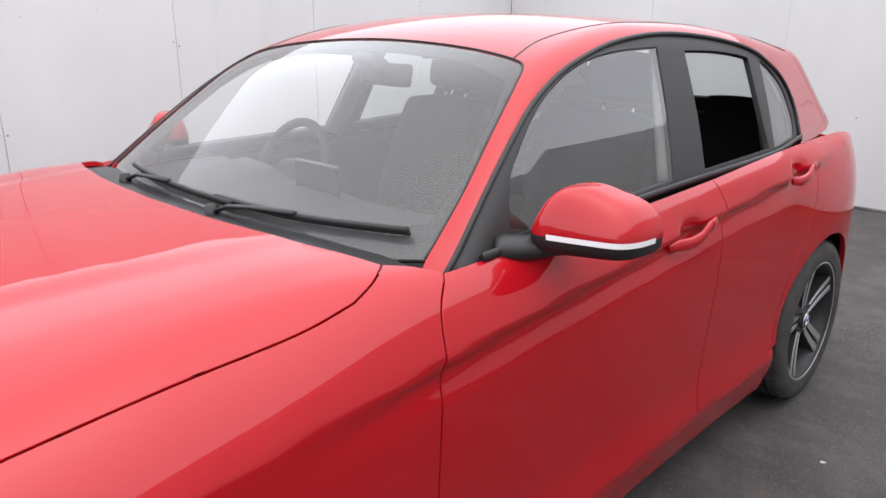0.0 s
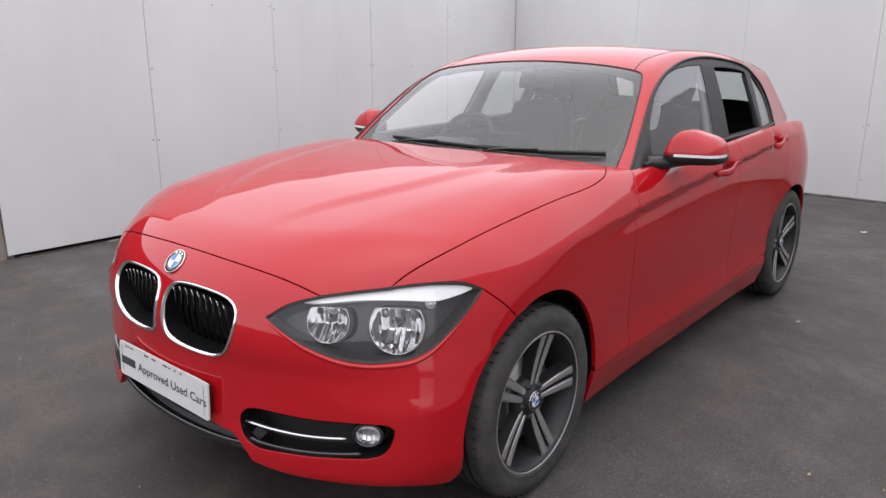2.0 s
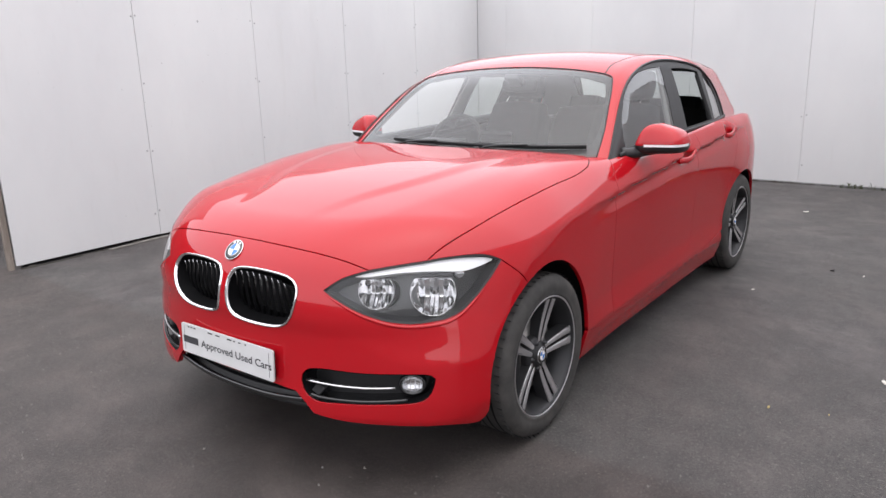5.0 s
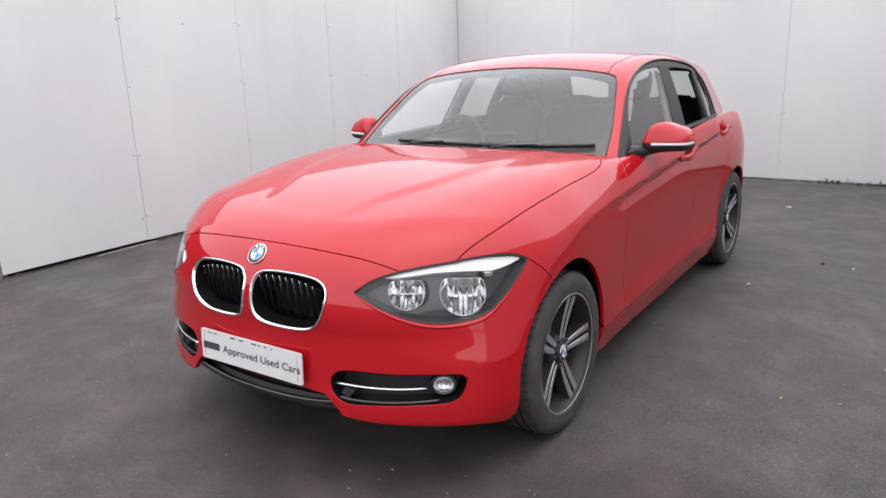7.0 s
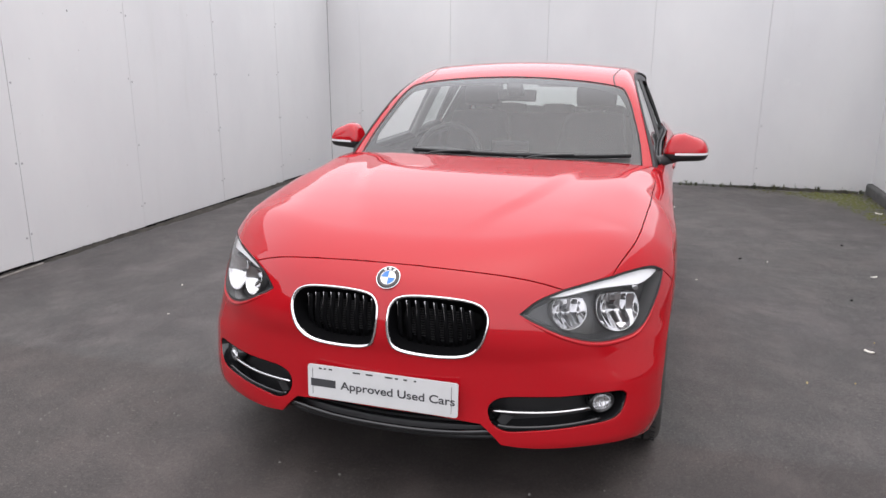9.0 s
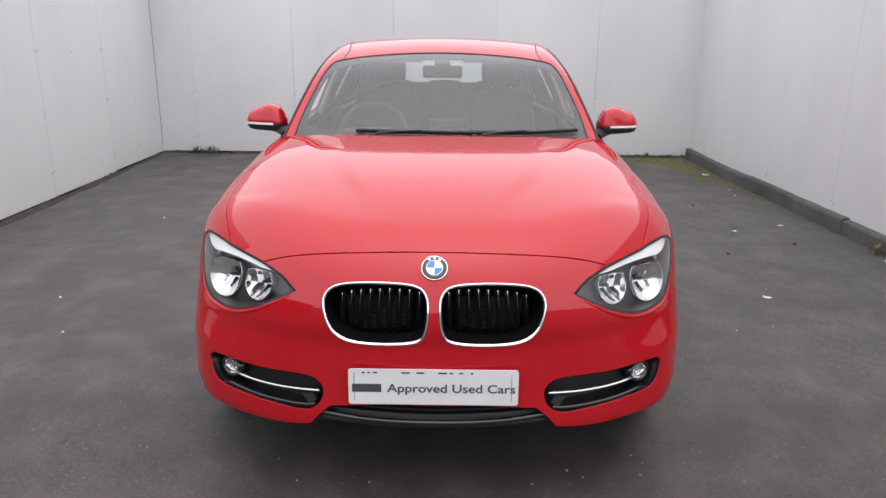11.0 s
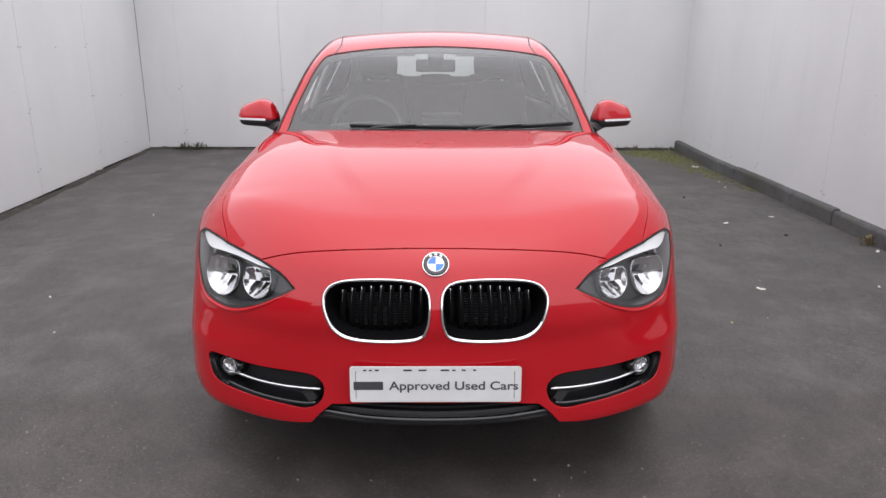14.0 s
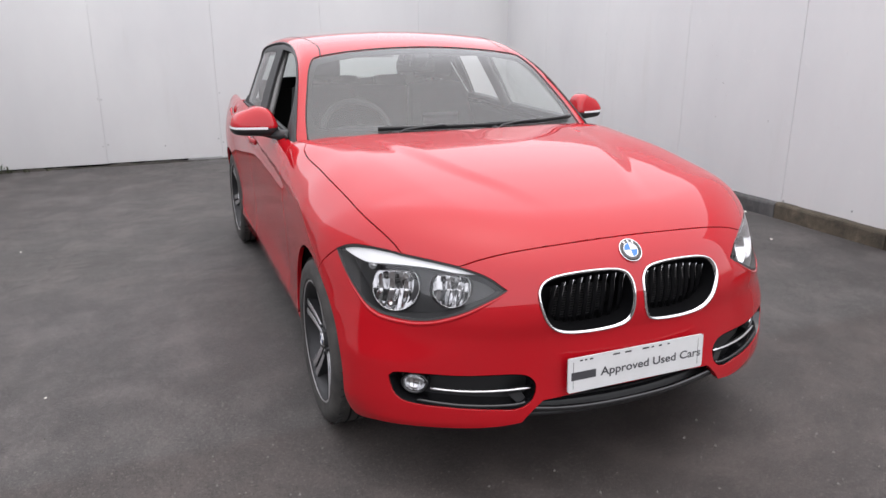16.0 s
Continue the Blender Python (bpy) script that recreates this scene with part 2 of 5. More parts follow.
def tube(points, radius, n=10, closed=False, flat=1.0, up=(0, 0, 1), bm=None, taper=None):
    """A round or flattened bar along points."""
    bm = bm or bmesh.new()
    pts = [Vector(p) for p in points]
    rings, m = [], len(pts)
    for i, p in enumerate(pts):
        a = pts[(i - 1) % m] if closed or i else p
        b = pts[(i + 1) % m] if closed or i < m - 1 else p
        t = (b - a).normalized()
        side = t.cross(Vector(up)).normalized()
        nrm = side.cross(t).normalized()
        r = radius * (taper(i / max(1, m - 1)) if taper else 1)
        rings.append([bm.verts.new(p + r * (math.cos(2 * math.pi * k / n) * side + flat * math.sin(2 * math.pi * k / n) * nrm)) for k in range(n)])
    for i in range(m if closed else m - 1):
        a, b = rings[i], rings[(i + 1) % m]
        for k in range(n):
            bm.faces.new([a[k], a[(k + 1) % n], b[(k + 1) % n], b[k]])
    if not closed:
        bm.faces.new(rings[0][::-1]), bm.faces.new(rings[-1])
    bmesh.ops.recalc_face_normals(bm, faces=bm.faces[:])
    for f in bm.faces:
        f.smooth = True
    return bm


def thing(name, label, category, at=(0, 0, 0), group="", kind=""):
    ob = new(name)
    ob.location = at
    ob.empty_display_size = 0.1
    return tagged(ob, label, category, group, kind)


# ---------------------------------------------------------------- the yard
WALL_L, WALL_R, WALL_B, TOP = -3.475, 2.985, 6.08, 2.44


def ground_z(x, y):
    """The yard dishes a little towards its walls."""
    a = max(0.0, min(1.0, (x - 1.9) / 1.0))
    b = max(0.0, min(1.0, (-x - 2.2) / 1.2))
    c = max(0.0, min(1.0, (y - 3.2) / 2.6))
    fade = max(0.25, min(1.0, (6.5 - y) / 5.0))
    return max(0.085 * a * a * (3 - 2 * a) * fade, 0.005 * b * b * (3 - 2 * b), 0.035 * c)


def grid_axis(lo, hi, fine_lo, fine_hi, step):
    out, x = [fine_lo], fine_lo
    while x < fine_hi - 1e-6:
        x += step
        out.append(min(x, fine_hi))
    x, s = fine_lo, step
    while x > lo:
        s *= 1.8
        x = max(lo, x - s)
        out.insert(0, x)
    x, s = fine_hi, step
    while x < hi:
        s *= 1.8
        x = min(hi, x + s)
        out.append(x)
    return out


gx, gy = grid_axis(-400, 400, -4.4, 3.6, 0.2), grid_axis(-400, 400, -4, 6.4, 0.2)
gv = [(x, y, ground_z(x, y)) for y in gy for x in gx]
gf = [(j * len(gx) + i, j * len(gx) + i + 1, (j + 1) * len(gx) + i + 1, (j + 1) * len(gx) + i) for j in range(len(gy) - 1) for i in range(len(gx) - 1)]
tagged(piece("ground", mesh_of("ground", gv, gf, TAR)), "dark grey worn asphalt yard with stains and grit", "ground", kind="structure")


def wall(name, label, a, b, inward, panels, joint=0.003, rows_of=6):
    """A boarded wall from a to b: a frame behind and a row of sheets with gaps and fixings."""
    a, b = Vector((*a, 0)), Vector((*b, 0))
    along, n = (b - a).normalized(), Vector((*inward, 0))
    length = (b - a).length
    turn = Matrix((along, n, Vector((0, 0, 1)))).transposed().to_4x4()
    mid = (a + b) / 2
    foot = -0.02
    back = box((length, 0.08, TOP - 0.06), mid - n * 0.055 + Vector((0, 0, (TOP + 0.10) / 2)), 0, turn)
    w = tagged(part(name, back, STEEL), label, "wall", kind="structure")
    marks = [0.0] + list(panels) + [length]
    rnd = random.Random(len(name) + int(length * 10))
    for s0, s1 in zip(marks, marks[1:]):
        c = a + along * ((s0 + s1) / 2)
        lift = ground_z(c.x, c.y) + 0.022 + rnd.uniform(-0.006, 0.010)
        out = rnd.uniform(-0.002, 0.002)
        bm = box((s1 - s0 - joint, 0.012, TOP - lift), c + n * out + Vector((0, 0, (TOP + lift) / 2)), 0.0015, turn, seg=1)
        part("panel", bm, WALLP, w)
        for s, few in ((s0 + 0.020, 1.0), (s0 - 0.022, 0.7), ((s0 + s1) / 2, 0.45)):
            if 0.1 < s < length - 0.1:
                for k in range(rows_of):
                    z = 0.24 + 0.52 * k + rnd.uniform(-0.03, 0.03)
                    if rnd.random() > few or z > TOP - 0.05:
                        continue
                    p = a + along * (s + rnd.uniform(-0.006, 0.006)) + n * (out + 0.006)
                    bolt = lathe([(0.0, 0.0045), (0.006, 0.0035), (0.009, 0.0)], 8, "y")
                    one = bmesh.new()
                    absorb(one, bolt, Matrix.Translation(p + Vector((0, 0, z))) @ turn)
                    part("bolt", one, STEEL, w)
    return w


wall("wall_west", "white painted sheet wall with bolted vertical joints", (WALL_L, -0.02), (WALL_L, WALL_B), (1, 0), [1.18, 2.37, 3.57, 4.77])
wall("wall_north", "white painted sheet wall behind the car", (WALL_L - 0.05, WALL_B), (WALL_R + 0.05, WALL_B), (0, -1), [0.5, 1.7, 2.9, 4.1, 5.3], 0.0016, 2)
wall("wall_east", "white painted sheet wall above a concrete kerb", (WALL_R, WALL_B), (WALL_R, -1.2), (-1, 0), [1.0, 2.2, 3.4, 4.6, 5.8], 0.0014, 1)


# ---------------------------------------------------------------- the car's skin as smooth functions
def curve(*pts):
    """A smooth function through (x, y) pairs."""
    px, py = np.array([p[0] for p in pts], float), np.array([p[1] for p in pts], float)
    d = np.diff(py) / np.diff(px)
    t = np.empty_like(py)
    t[0], t[-1] = d[0], d[-1]
    t[1:-1] = (d[:-1] * np.diff(px)[1:] + d[1:] * np.diff(px)[:-1]) / (px[2:] - px[:-2])
    t[1:-1][d[:-1] * d[1:] <= 0] *= 0.35

    def f(x):
        x = np.asarray(x, float)
        k = np.clip(np.searchsorted(px, x) - 1, 0, len(px) - 2)
        h = px[k + 1] - px[k]
        u = np.clip((x - px[k]) / h, 0, 1)
        a = py[k] * (1 + 2 * u) * (1 - u) ** 2 + t[k] * h * u * (1 - u) ** 2 + py[k + 1] * u * u * (3 - 2 * u) + t[k + 1] * h * u * u * (u - 1)
        return a + np.where(x < px[0], (x - px[0]) * t[0], 0) + np.where(x > px[-1], (x - px[-1]) * t[-1], 0)
    return f


def smax(a, b, k):
    h = np.clip(0.5 + 0.5 * (a - b) / k, 0, 1)
    return b + (a - b) * h + k * h * (1 - h)


def step01(t):
    t = np.clip(t, 0, 1)
    return t * t * (3 - 2 * t)


half_width = curve((-0.8, 0.812), (-0.5, 0.857), (-0.25, 0.885), (0.0, 0.894), (0.35, 0.880), (1.2, 0.864), (2.2, 0.866), (2.7, 0.882), (2.95, 0.866), (3.15, 0.815), (3.5, 0.66))
belt = curve((0.5, 0.955), (0.77, 0.968), (1.6, 1.008), (2.3, 1.02), (2.7, 1.018), (3.2, 1.00), (3.55, 0.97))
hood_mid = curve((-0.80, 0.775), (-0.64, 0.838), (-0.40, 0.903), (-0.2, 0.940), (0.0, 0.968), (0.2, 0.988), (0.4, 1.001), (0.575, 1.008), (0.7, 1.006), (0.9, 1.0))
hood_fall = curve((-0.65, 1.75), (-0.42, 0.34), (-0.2, 0.24), (0.0, 0.18), (0.2, 0.09), (0.4, 0.06), (0.7, 0.05))
hood_ridge = curve((-0.7, 0.34), (-0.3, 0.50), (0.0, 0.56), (0.6, 0.635))
hood_swell = curve((-0.7, 0.20), (-0.3, 0.305), (-0.12, 0.385), (0.34, 0.50), (0.6, 0.55))
nose_lean = curve((0.14, 0.10), (0.20, 0.045), (0.26, 0.004), (0.30, 0.004), (0.38, 0.012), (0.46, 0.018), (0.54, 0.022), (0.60, 0.016), (0.66, 0.024), (0.70, 0.040), (0.78, 0.082), (0.82, 0.112), (0.9, 0.19))
nose_round = curve((0.2, 0.26), (0.44, 0.26), (0.50, 0.31), (0.56, 0.37), (0.60, 0.425), (0.65, 0.461), (0.72, 0.48), (0.9, 0.503))
tail_lean = curve((0.15, 0.06), (0.35, 0.0), (0.6, 0.0), (0.75, 0.03), (0.98, 0.13), (1.1, 0.24))


def crease(y):
    return 0.806 + 0.062 * y


def lower_skin(x, y, z):
    x = np.abs(x)
    zc = crease(y)
    up, dn = z - zc, zc - z
    w = half_width(y)
    rise = 0.5 * (up + np.sqrt(up * up + 0.004 ** 2))
    above = (0.33 + 0.12 * step01((y - 2.5) / 0.6)) * rise + 1.75 * np.maximum(up, 0) ** 2 + 0.8 * step01((y - 2.15) / 0.7) * np.maximum(z - 0.72, 0) ** 2
    deep = step01((y - 0.30) / 0.5) * (1 - step01((y - 2.3) / 0.5))
    scoop = deep * (0.017 * step01(dn / 0.036) - 0.011 * step01((dn - 0.034) / 0.06)) + 0.014 * deep * step01((dn - 0.10) / 0.4)
    for hy, hz in ((1.60, 0.888), (2.33, 0.945)):
        scoop = scoop + 0.022 * np.exp(-((y - hy) / 0.055) ** 4 - ((z - hz) / 0.034) ** 2)
    sill = 0.30 * np.maximum(0.30 - z, 0) - 0.016 * deep * step01((0.42 - z) / 0.16)
    side = x - (w - above - scoop - sill)
    past = x - hood_ridge(y)
    top_front = hood_mid(y) - hood_fall(y) * x ** 6.5 - 0.035 * (past + np.sqrt(past * past + 0.0004)) - 0.010 * x * x + 0.0085 * (1 - 0.65 * step01((y - 0.15) / 0.4)) * step01((y + 0.60) / 0.5) * step01((hood_swell(y) - x) / 0.09)
    top_rear = belt(y) + 0.012
    m = step01((y - 0.66) / 0.24)
    top = z - (top_front * (1 - m) + top_rear * m)
    front = (-0.757 + 0.256 * x ** 2 + nose_round(z - 0.22 * (0.70 - x + np.sqrt((0.70 - x) ** 2 + 0.0009))) * x ** 4 + nose_lean(z)) - y
    rear = y - (3.553 - 0.10 * x ** 2 - 0.45 * x ** 4 - tail_lean(z))
    f = smax(side, top, 0.05 + 0.075 * (1 - step01((y - 0.25) / 0.5)))
    f = smax(f, front, 0.10)
    return smax(f, rear, 0.08)


roof_mid = curve((0.9, 1.25), (1.15, 1.320), (1.35, 1.386), (1.6, 1.431), (1.9, 1.439), (2.4, 1.408), (3.0, 1.346), (3.3, 1.325))
cabin_half = curve((0.6, 0.78), (0.8, 0.782), (1.6, 0.778), (2.2, 0.800), (2.6, 0.736), (3.0, 0.662), (3.5, 0.575))


def upper_skin(x, y, z):
    x = np.abs(x)
    h = np.maximum(z - 1.0, -0.2)
    side = (x - (cabin_half(y) - 0.385 * h - 0.105 * h * h)) * 0.93
    top = z - (roof_mid(y) - 0.10 * x * x)
    t = np.clip((z - 0.95) / 0.45, -0.3, 1.2)
    screen = (z - (0.975 + 0.70 * (y - 0.643 - 0.275 * x * x) + 0.05 * t * (1 - t))) * 0.78
    back = (z - (1.355 - 0.95 * (y - 3.12 + 0.10 * x * x))) * 0.72
    f = smax(side, top, 0.058)
    f = smax(f, screen, 0.03)
    return smax(f, back, 0.05)


class Shell:
    """Points on a skin, found along rays from an axis with a rounded front (way=-1) or rear (way=1) end."""

    def __init__(self, skin, z0, y0, way=-1, far=1.5):
        self.skin, self.z0, self.y0, self.way, self.far, self.r0 = skin, z0, y0, way, far, 0.5

    def flat(self, p):
        p = np.asarray(p, float).reshape(-1, 3)
        x, y, z = p[:, 0], p[:, 1], p[:, 2] - self.z0
        th = np.arctan2(z, x)
        past = (y - self.y0) * self.way
        psi = np.arctan2(np.maximum(past, 0), np.hypot(x, z))
        s = np.where(past > 0, self.y0 + self.way * psi * self.r0, y)
        return np.stack([s, th * 0.75], 1)

    def rays(self, q):
        s, th = q[:, 0], q[:, 1] / 0.75
        psi = np.maximum((s - self.y0) * self.way, 0) / self.r0
        base = np.where(psi > 0, self.y0, s)
        o = np.stack([0 * s, base, 0 * s + self.z0], 1)
        d = np.stack([np.cos(psi) * np.cos(th), self.way * np.sin(psi), np.cos(psi) * np.sin(th)], 1)
        return o, d

    def disc(self, q):
        r = math.pi / 2 * self.r0 - (q[:, 0] - self.y0) * self.way
        th = q[:, 1] / 0.75
        return np.stack([r * np.cos(th), r * np.sin(th)], 1)

    def undisc(self, c):
        r, th = np.hypot(c[:, 0], c[:, 1]), np.arctan2(c[:, 1], c[:, 0])
        return np.stack([self.y0 + self.way * (math.pi / 2 * self.r0 - r), th * 0.75], 1)

    def meet(self, q):
        o, d = self.rays(q)
        lo, hi = np.full(len(q), 0.02), np.full(len(q), self.far)
        for _ in range(34):
            m = (lo + hi) / 2
            p = o + m[:, None] * d
            inside = self.skin(p[:, 0], p[:, 1], p[:, 2]) < 0
            lo, hi = np.where(inside, m, lo), np.where(inside, hi, m)
        return o + lo[:, None] * d

    def normal(self, p, e=0.003):
        g = np.stack([self.skin(*(p + e * a).T) - self.skin(*(p - e * a).T) for a in np.eye(3)], 1)
        return g / np.linalg.norm(g, axis=1, keepdims=True)

    def on(self, pts):
        """The given places moved onto the skin, and the normals there."""
        p = self.meet(self.flat(pts))
        return p, self.normal(p)


def spline(pts, gap=0.02, closed=False):
    """Evenly spaced points on a smooth curve through pts."""
    p = np.array(pts, float)
    if len(p) == 2 and not closed:
        n = max(1, int(np.linalg.norm(p[1] - p[0]) / gap))
        return p[0] + (p[1] - p[0]) * np.linspace(0, 1, n + 1)[:, None]
    q = np.concatenate([p[-1:], p, p[:2]]) if closed else np.concatenate([2 * p[:1] - p[1:2], p, 2 * p[-1:] - p[-2:-1]])
    out = []
    for k in range(1, len(q) - 2):
        a, b, c, d = q[k - 1:k + 3]
        n = max(2, int(np.linalg.norm(c - b) / gap))
        for u in np.arange(n) / n:
            out.append(0.5 * (2 * b + (c - a) * u + (2 * a - 5 * b + 4 * c - d) * u * u + (3 * b - a - 3 * c + d) * u ** 3))
    if not closed:
        out.append(q[-2])
    return np.array(out)


def outline(*runs, gap=0.02):
    """A closed outline of smooth runs that meet in corners."""
    out = [spline(r, gap) for r in runs]
    pts = np.concatenate(out)
    keep = [0]
    for i in range(1, len(pts)):
        if np.linalg.norm(pts[i] - pts[keep[-1]]) > 0.004:
            keep.append(i)
    pts = pts[keep]
    return pts[:-1] if np.linalg.norm(pts[0] - pts[-1]) < 0.004 else pts


def mirrored(pts):
    return [(-x, y, z) for x, y, z in reversed([tuple(p) for p in pts])]


def inside_poly(c, poly):
    x, y = c[:, 0][:, None], c[:, 1][:, None]
    a, b = poly, np.roll(poly, -1, 0)
    hit = (a[:, 1] > y) != (b[:, 1] > y)
    with np.errstate(divide="ignore", invalid="ignore"):
        at = a[:, 0] + (y - a[:, 1]) * (b[:, 0] - a[:, 0]) / (b[:, 1] - a[:, 1])
    return (np.sum(hit & (x < at), 1) % 2) == 1


from mathutils.geometry import delaunay_2d_cdt


def skin_panel(name, shell, rim, mat, parent, holes=(), step=0.03, gap=0.0014, depth=0.016, sink=0.0, disc=False, label="", flip=False):
    """A sheet on the skin inside a rim, with holes, a rounded edge and a turned-in flange."""
    loops = [np.asarray(rim)] + [np.asarray(h) for h in holes]
    polys = []
    for p in loops:
        q = shell.flat(p)
        polys.append(shell.disc(q) if disc else q)
    lo, hi = polys[0].min(0), polys[0].max(0)
    xs, ys = np.arange(lo[0] + step * 0.5, hi[0], step), np.arange(lo[1] + step * 0.4, hi[1], step)
    g = np.array([(a + (0.5 * step if j % 2 else 0), b) for j, b in enumerate(ys) for a in xs])
    if len(g):
        ok = inside_poly(g, polys[0])
        for h in polys[1:]:
            ok &= ~inside_poly(g, h)
        edge = np.concatenate(polys)
        near = np.array([np.min(np.hypot(*(edge - c).T)) for c in g]) > step * 0.45
        g = g[ok & near]
    verts, edges = [], []
    for p in polys:
        n0 = len(verts)
        verts += [Vector(c) for c in p]
        edges += [(n0 + i, n0 + (i + 1) % len(p)) for i in range(len(p))]
    verts += [Vector(c) for c in g]
    v2, _, f2, *_ = delaunay_2d_cdt(verts, edges, [], 0, 1e-5)
    v2 = np.array([tuple(v) for v in v2])
    f2 = np.array([tuple(f) for f in f2])
    mid = v2[f2].mean(1)
    ok = inside_poly(mid, polys[0])
    for h in polys[1:]:
        ok &= ~inside_poly(mid, h)
    f2 = f2[ok]
    q = shell.undisc(v2) if disc else v2
    p = shell.meet(q)
    n = shell.normal(p)
    fn = np.cross(p[f2[:, 1]] - p[f2[:, 0]], p[f2[:, 2]] - p[f2[:, 0]])
    if np.sum(fn * n[f2[:, 0]]) < 0:
        f2 = f2[:, ::-1]
    count = {}
    for a, b, c in f2:
        for e in ((a, b), (b, c), (c, a)):
            count[e] = True
    rim_e = [e for e in count if (e[1], e[0]) not in count]
    out = np.zeros_like(p)
    for a, b in rim_e:
        t = p[b] - p[a]
        o = np.cross(t, n[a])
        o /= max(np.linalg.norm(o), 1e-9)
        out[a] += o
        out[b] += o
    p = p - sink * n
    rim_v = sorted({v for e in rim_e for v in e})
    ln = np.linalg.norm(out, axis=1, keepdims=True)
    out = out / np.maximum(ln, 1e-9)
    base = p.copy()
    p = p - (gap + 0.0016) * out
    mid_v = {v: len(p) + i for i, v in enumerate(rim_v)}
    m1 = np.array([base[v] - gap * out[v] - 0.0022 * n[v] for v in rim_v]).reshape(-1, 3)
    m2 = np.array([base[v] - gap * out[v] - depth * n[v] for v in rim_v]).reshape(-1, 3)
    k = len(rim_v)
    faces = [tuple(f) for f in f2]
    for a, b in rim_e:
        faces.append((b, a, mid_v[a], mid_v[b]))
        faces.append((mid_v[b], mid_v[a], mid_v[a] + k, mid_v[b] + k))
    allp = np.concatenate([p, m1, m2])
    on = np.array([out[v] for v in rim_v]).reshape(-1, 3)
    alln = np.concatenate([n, on, on])
    used = np.unique(np.concatenate([np.array(f) for f in faces]))
    remap = -np.ones(len(allp), int)
    remap[used] = np.arange(len(used))
    faces = [tuple(remap[i] for i in f) for f in faces]
    allp, alln = allp[used], alln[used]
    if flip:
        allp, alln = allp * [-1, 1, 1], alln * [-1, 1, 1]
        faces = [f[::-1] for f in faces]
    return piece(name, mesh_of(name, allp, faces, mat, True, alln), parent, label)


def both(name, shell, rim, mat, parent, **kw):
    """The panel on the near side and its twin across the car."""
    return [skin_panel(name, shell, rim, mat, parent, flip=f, **kw) for f in (False, True)]


NOSE = Shell(lower_skin, 0.45, -0.25)
TAIL = Shell(lower_skin, 0.45, 2.95, 1)
CABIN = Shell(upper_skin, 0.85, 1.5)


# ---------------------------------------------------------------- the car: outer panels
car = thing("hatchback_car", "bright red five-door hatchback parked on asphalt", "car", (0, 1.35, 0))


def arch(yc, a0, a1, r=0.352, n=9):
    return [(0.872, yc + r * math.cos(radians(a)), 0.315 + r * math.sin(radians(a))) for a in np.linspace(a0, a1, n)]


HOOD_FRONT = [(0, -0.632, 0.824), (0.25, -0.622, 0.814), (0.45, -0.588, 0.787), (0.545, -0.560, 0.757)]
LAMP_TOP_IN = [(0.430, -0.650, 0.697), (0.475, -0.612, 0.731), (0.545, -0.560, 0.757)]
LAMP_TOP = [(0.545, -0.560, 0.757), (0.61, -0.506, 0.769), (0.690, -0.434, 0.781)]
LAMP_TOP_OUT = [(0.690, -0.434, 0.781), (0.72, -0.395, 0.785), (0.80, -0.282, 0.782), (0.843, -0.225, 0.758)]
LAMP_OUT = [(0.843, -0.225, 0.758), (0.832, -0.291, 0.700), (0.816, -0.346, 0.655), (0.797, -0.398, 0.617), (0.768, -0.445, 0.598)]
LAMP_LOW = [(0.768, -0.445, 0.598), (0.713, -0.504, 0.592), (0.67, -0.545, 0.595), (0.615, -0.585, 0.608), (0.549, -0.626, 0.637), (0.475, -0.650, 0.674), (0.430, -0.656, 0.697)]
HOOD_SIDE = [(0.690, -0.434, 0.781), (0.704, -0.398, 0.806), (0.720, -0.350, 0.828), (0.740, -0.275, 0.852), (0.759, -0.115, 0.885), (0.767, 0.05, 0.907), (0.772, 0.25, 0.927), (0.780, 0.445, 0.943), (0.776, 0.56, 0.962)]
HOOD_CORNER = [(0.776, 0.56, 0.962), (0.758, 0.62, 0.980), (0.722, 0.675, 0.993)]
HOOD_REAR = [(0.722, 0.675, 0.993), (0.55, 0.63, 1.0), (0.30, 0.59, 1.0), (0, 0.575, 1.0)]
DOOR_FRONT = [(0.783, 0.762, 0.968), (0.84, 0.697, 0.887), (0.868, 0.678, 0.594), (0.864, 0.690, 0.276)]
BUMPER_SEAM = [(0.843, -0.225, 0.758), (0.857, -0.203, 0.736), (0.884, -0.120, 0.653)]
DOOR_MID = [(0.815, 1.775, 1.000), (0.855, 1.800, 0.885), (0.862, 1.795, 0.60), (0.85, 1.765, 0.292)]
DOOR_REAR = [(0.79, 2.55, 1.018), (0.86, 2.52, 0.93), (0.87, 2.49, 0.80), (0.875, 2.40, 0.62), (0.872, 2.325, 0.44), (0.866, 2.312, 0.335)]
SILL_A = [(0.876, 0.400, 0.302), (0.868, 0.52, 0.284), (0.864, 0.690, 0.276)]
SILL_B = [(0.864, 0.690, 0.276), (0.85, 1.2, 0.272), (0.85, 1.765, 0.292)]
SILL_C = [(0.85, 1.765, 0.292), (0.85, 2.1, 0.312), (0.866, 2.312, 0.335)]


def rev(p):
    return p[::-1]


def across(*runs):
    """Runs on one side, from the middle out and back to the middle, and their mirror images."""
    return outline(*runs, *[mirrored(r) for r in reversed(runs)])


skin_panel("hood", NOSE, across(HOOD_FRONT, LAMP_TOP, HOOD_SIDE, HOOD_CORNER, HOOD_REAR), PAINT, car, step=0.015, label="red bonnet with two raised creases")
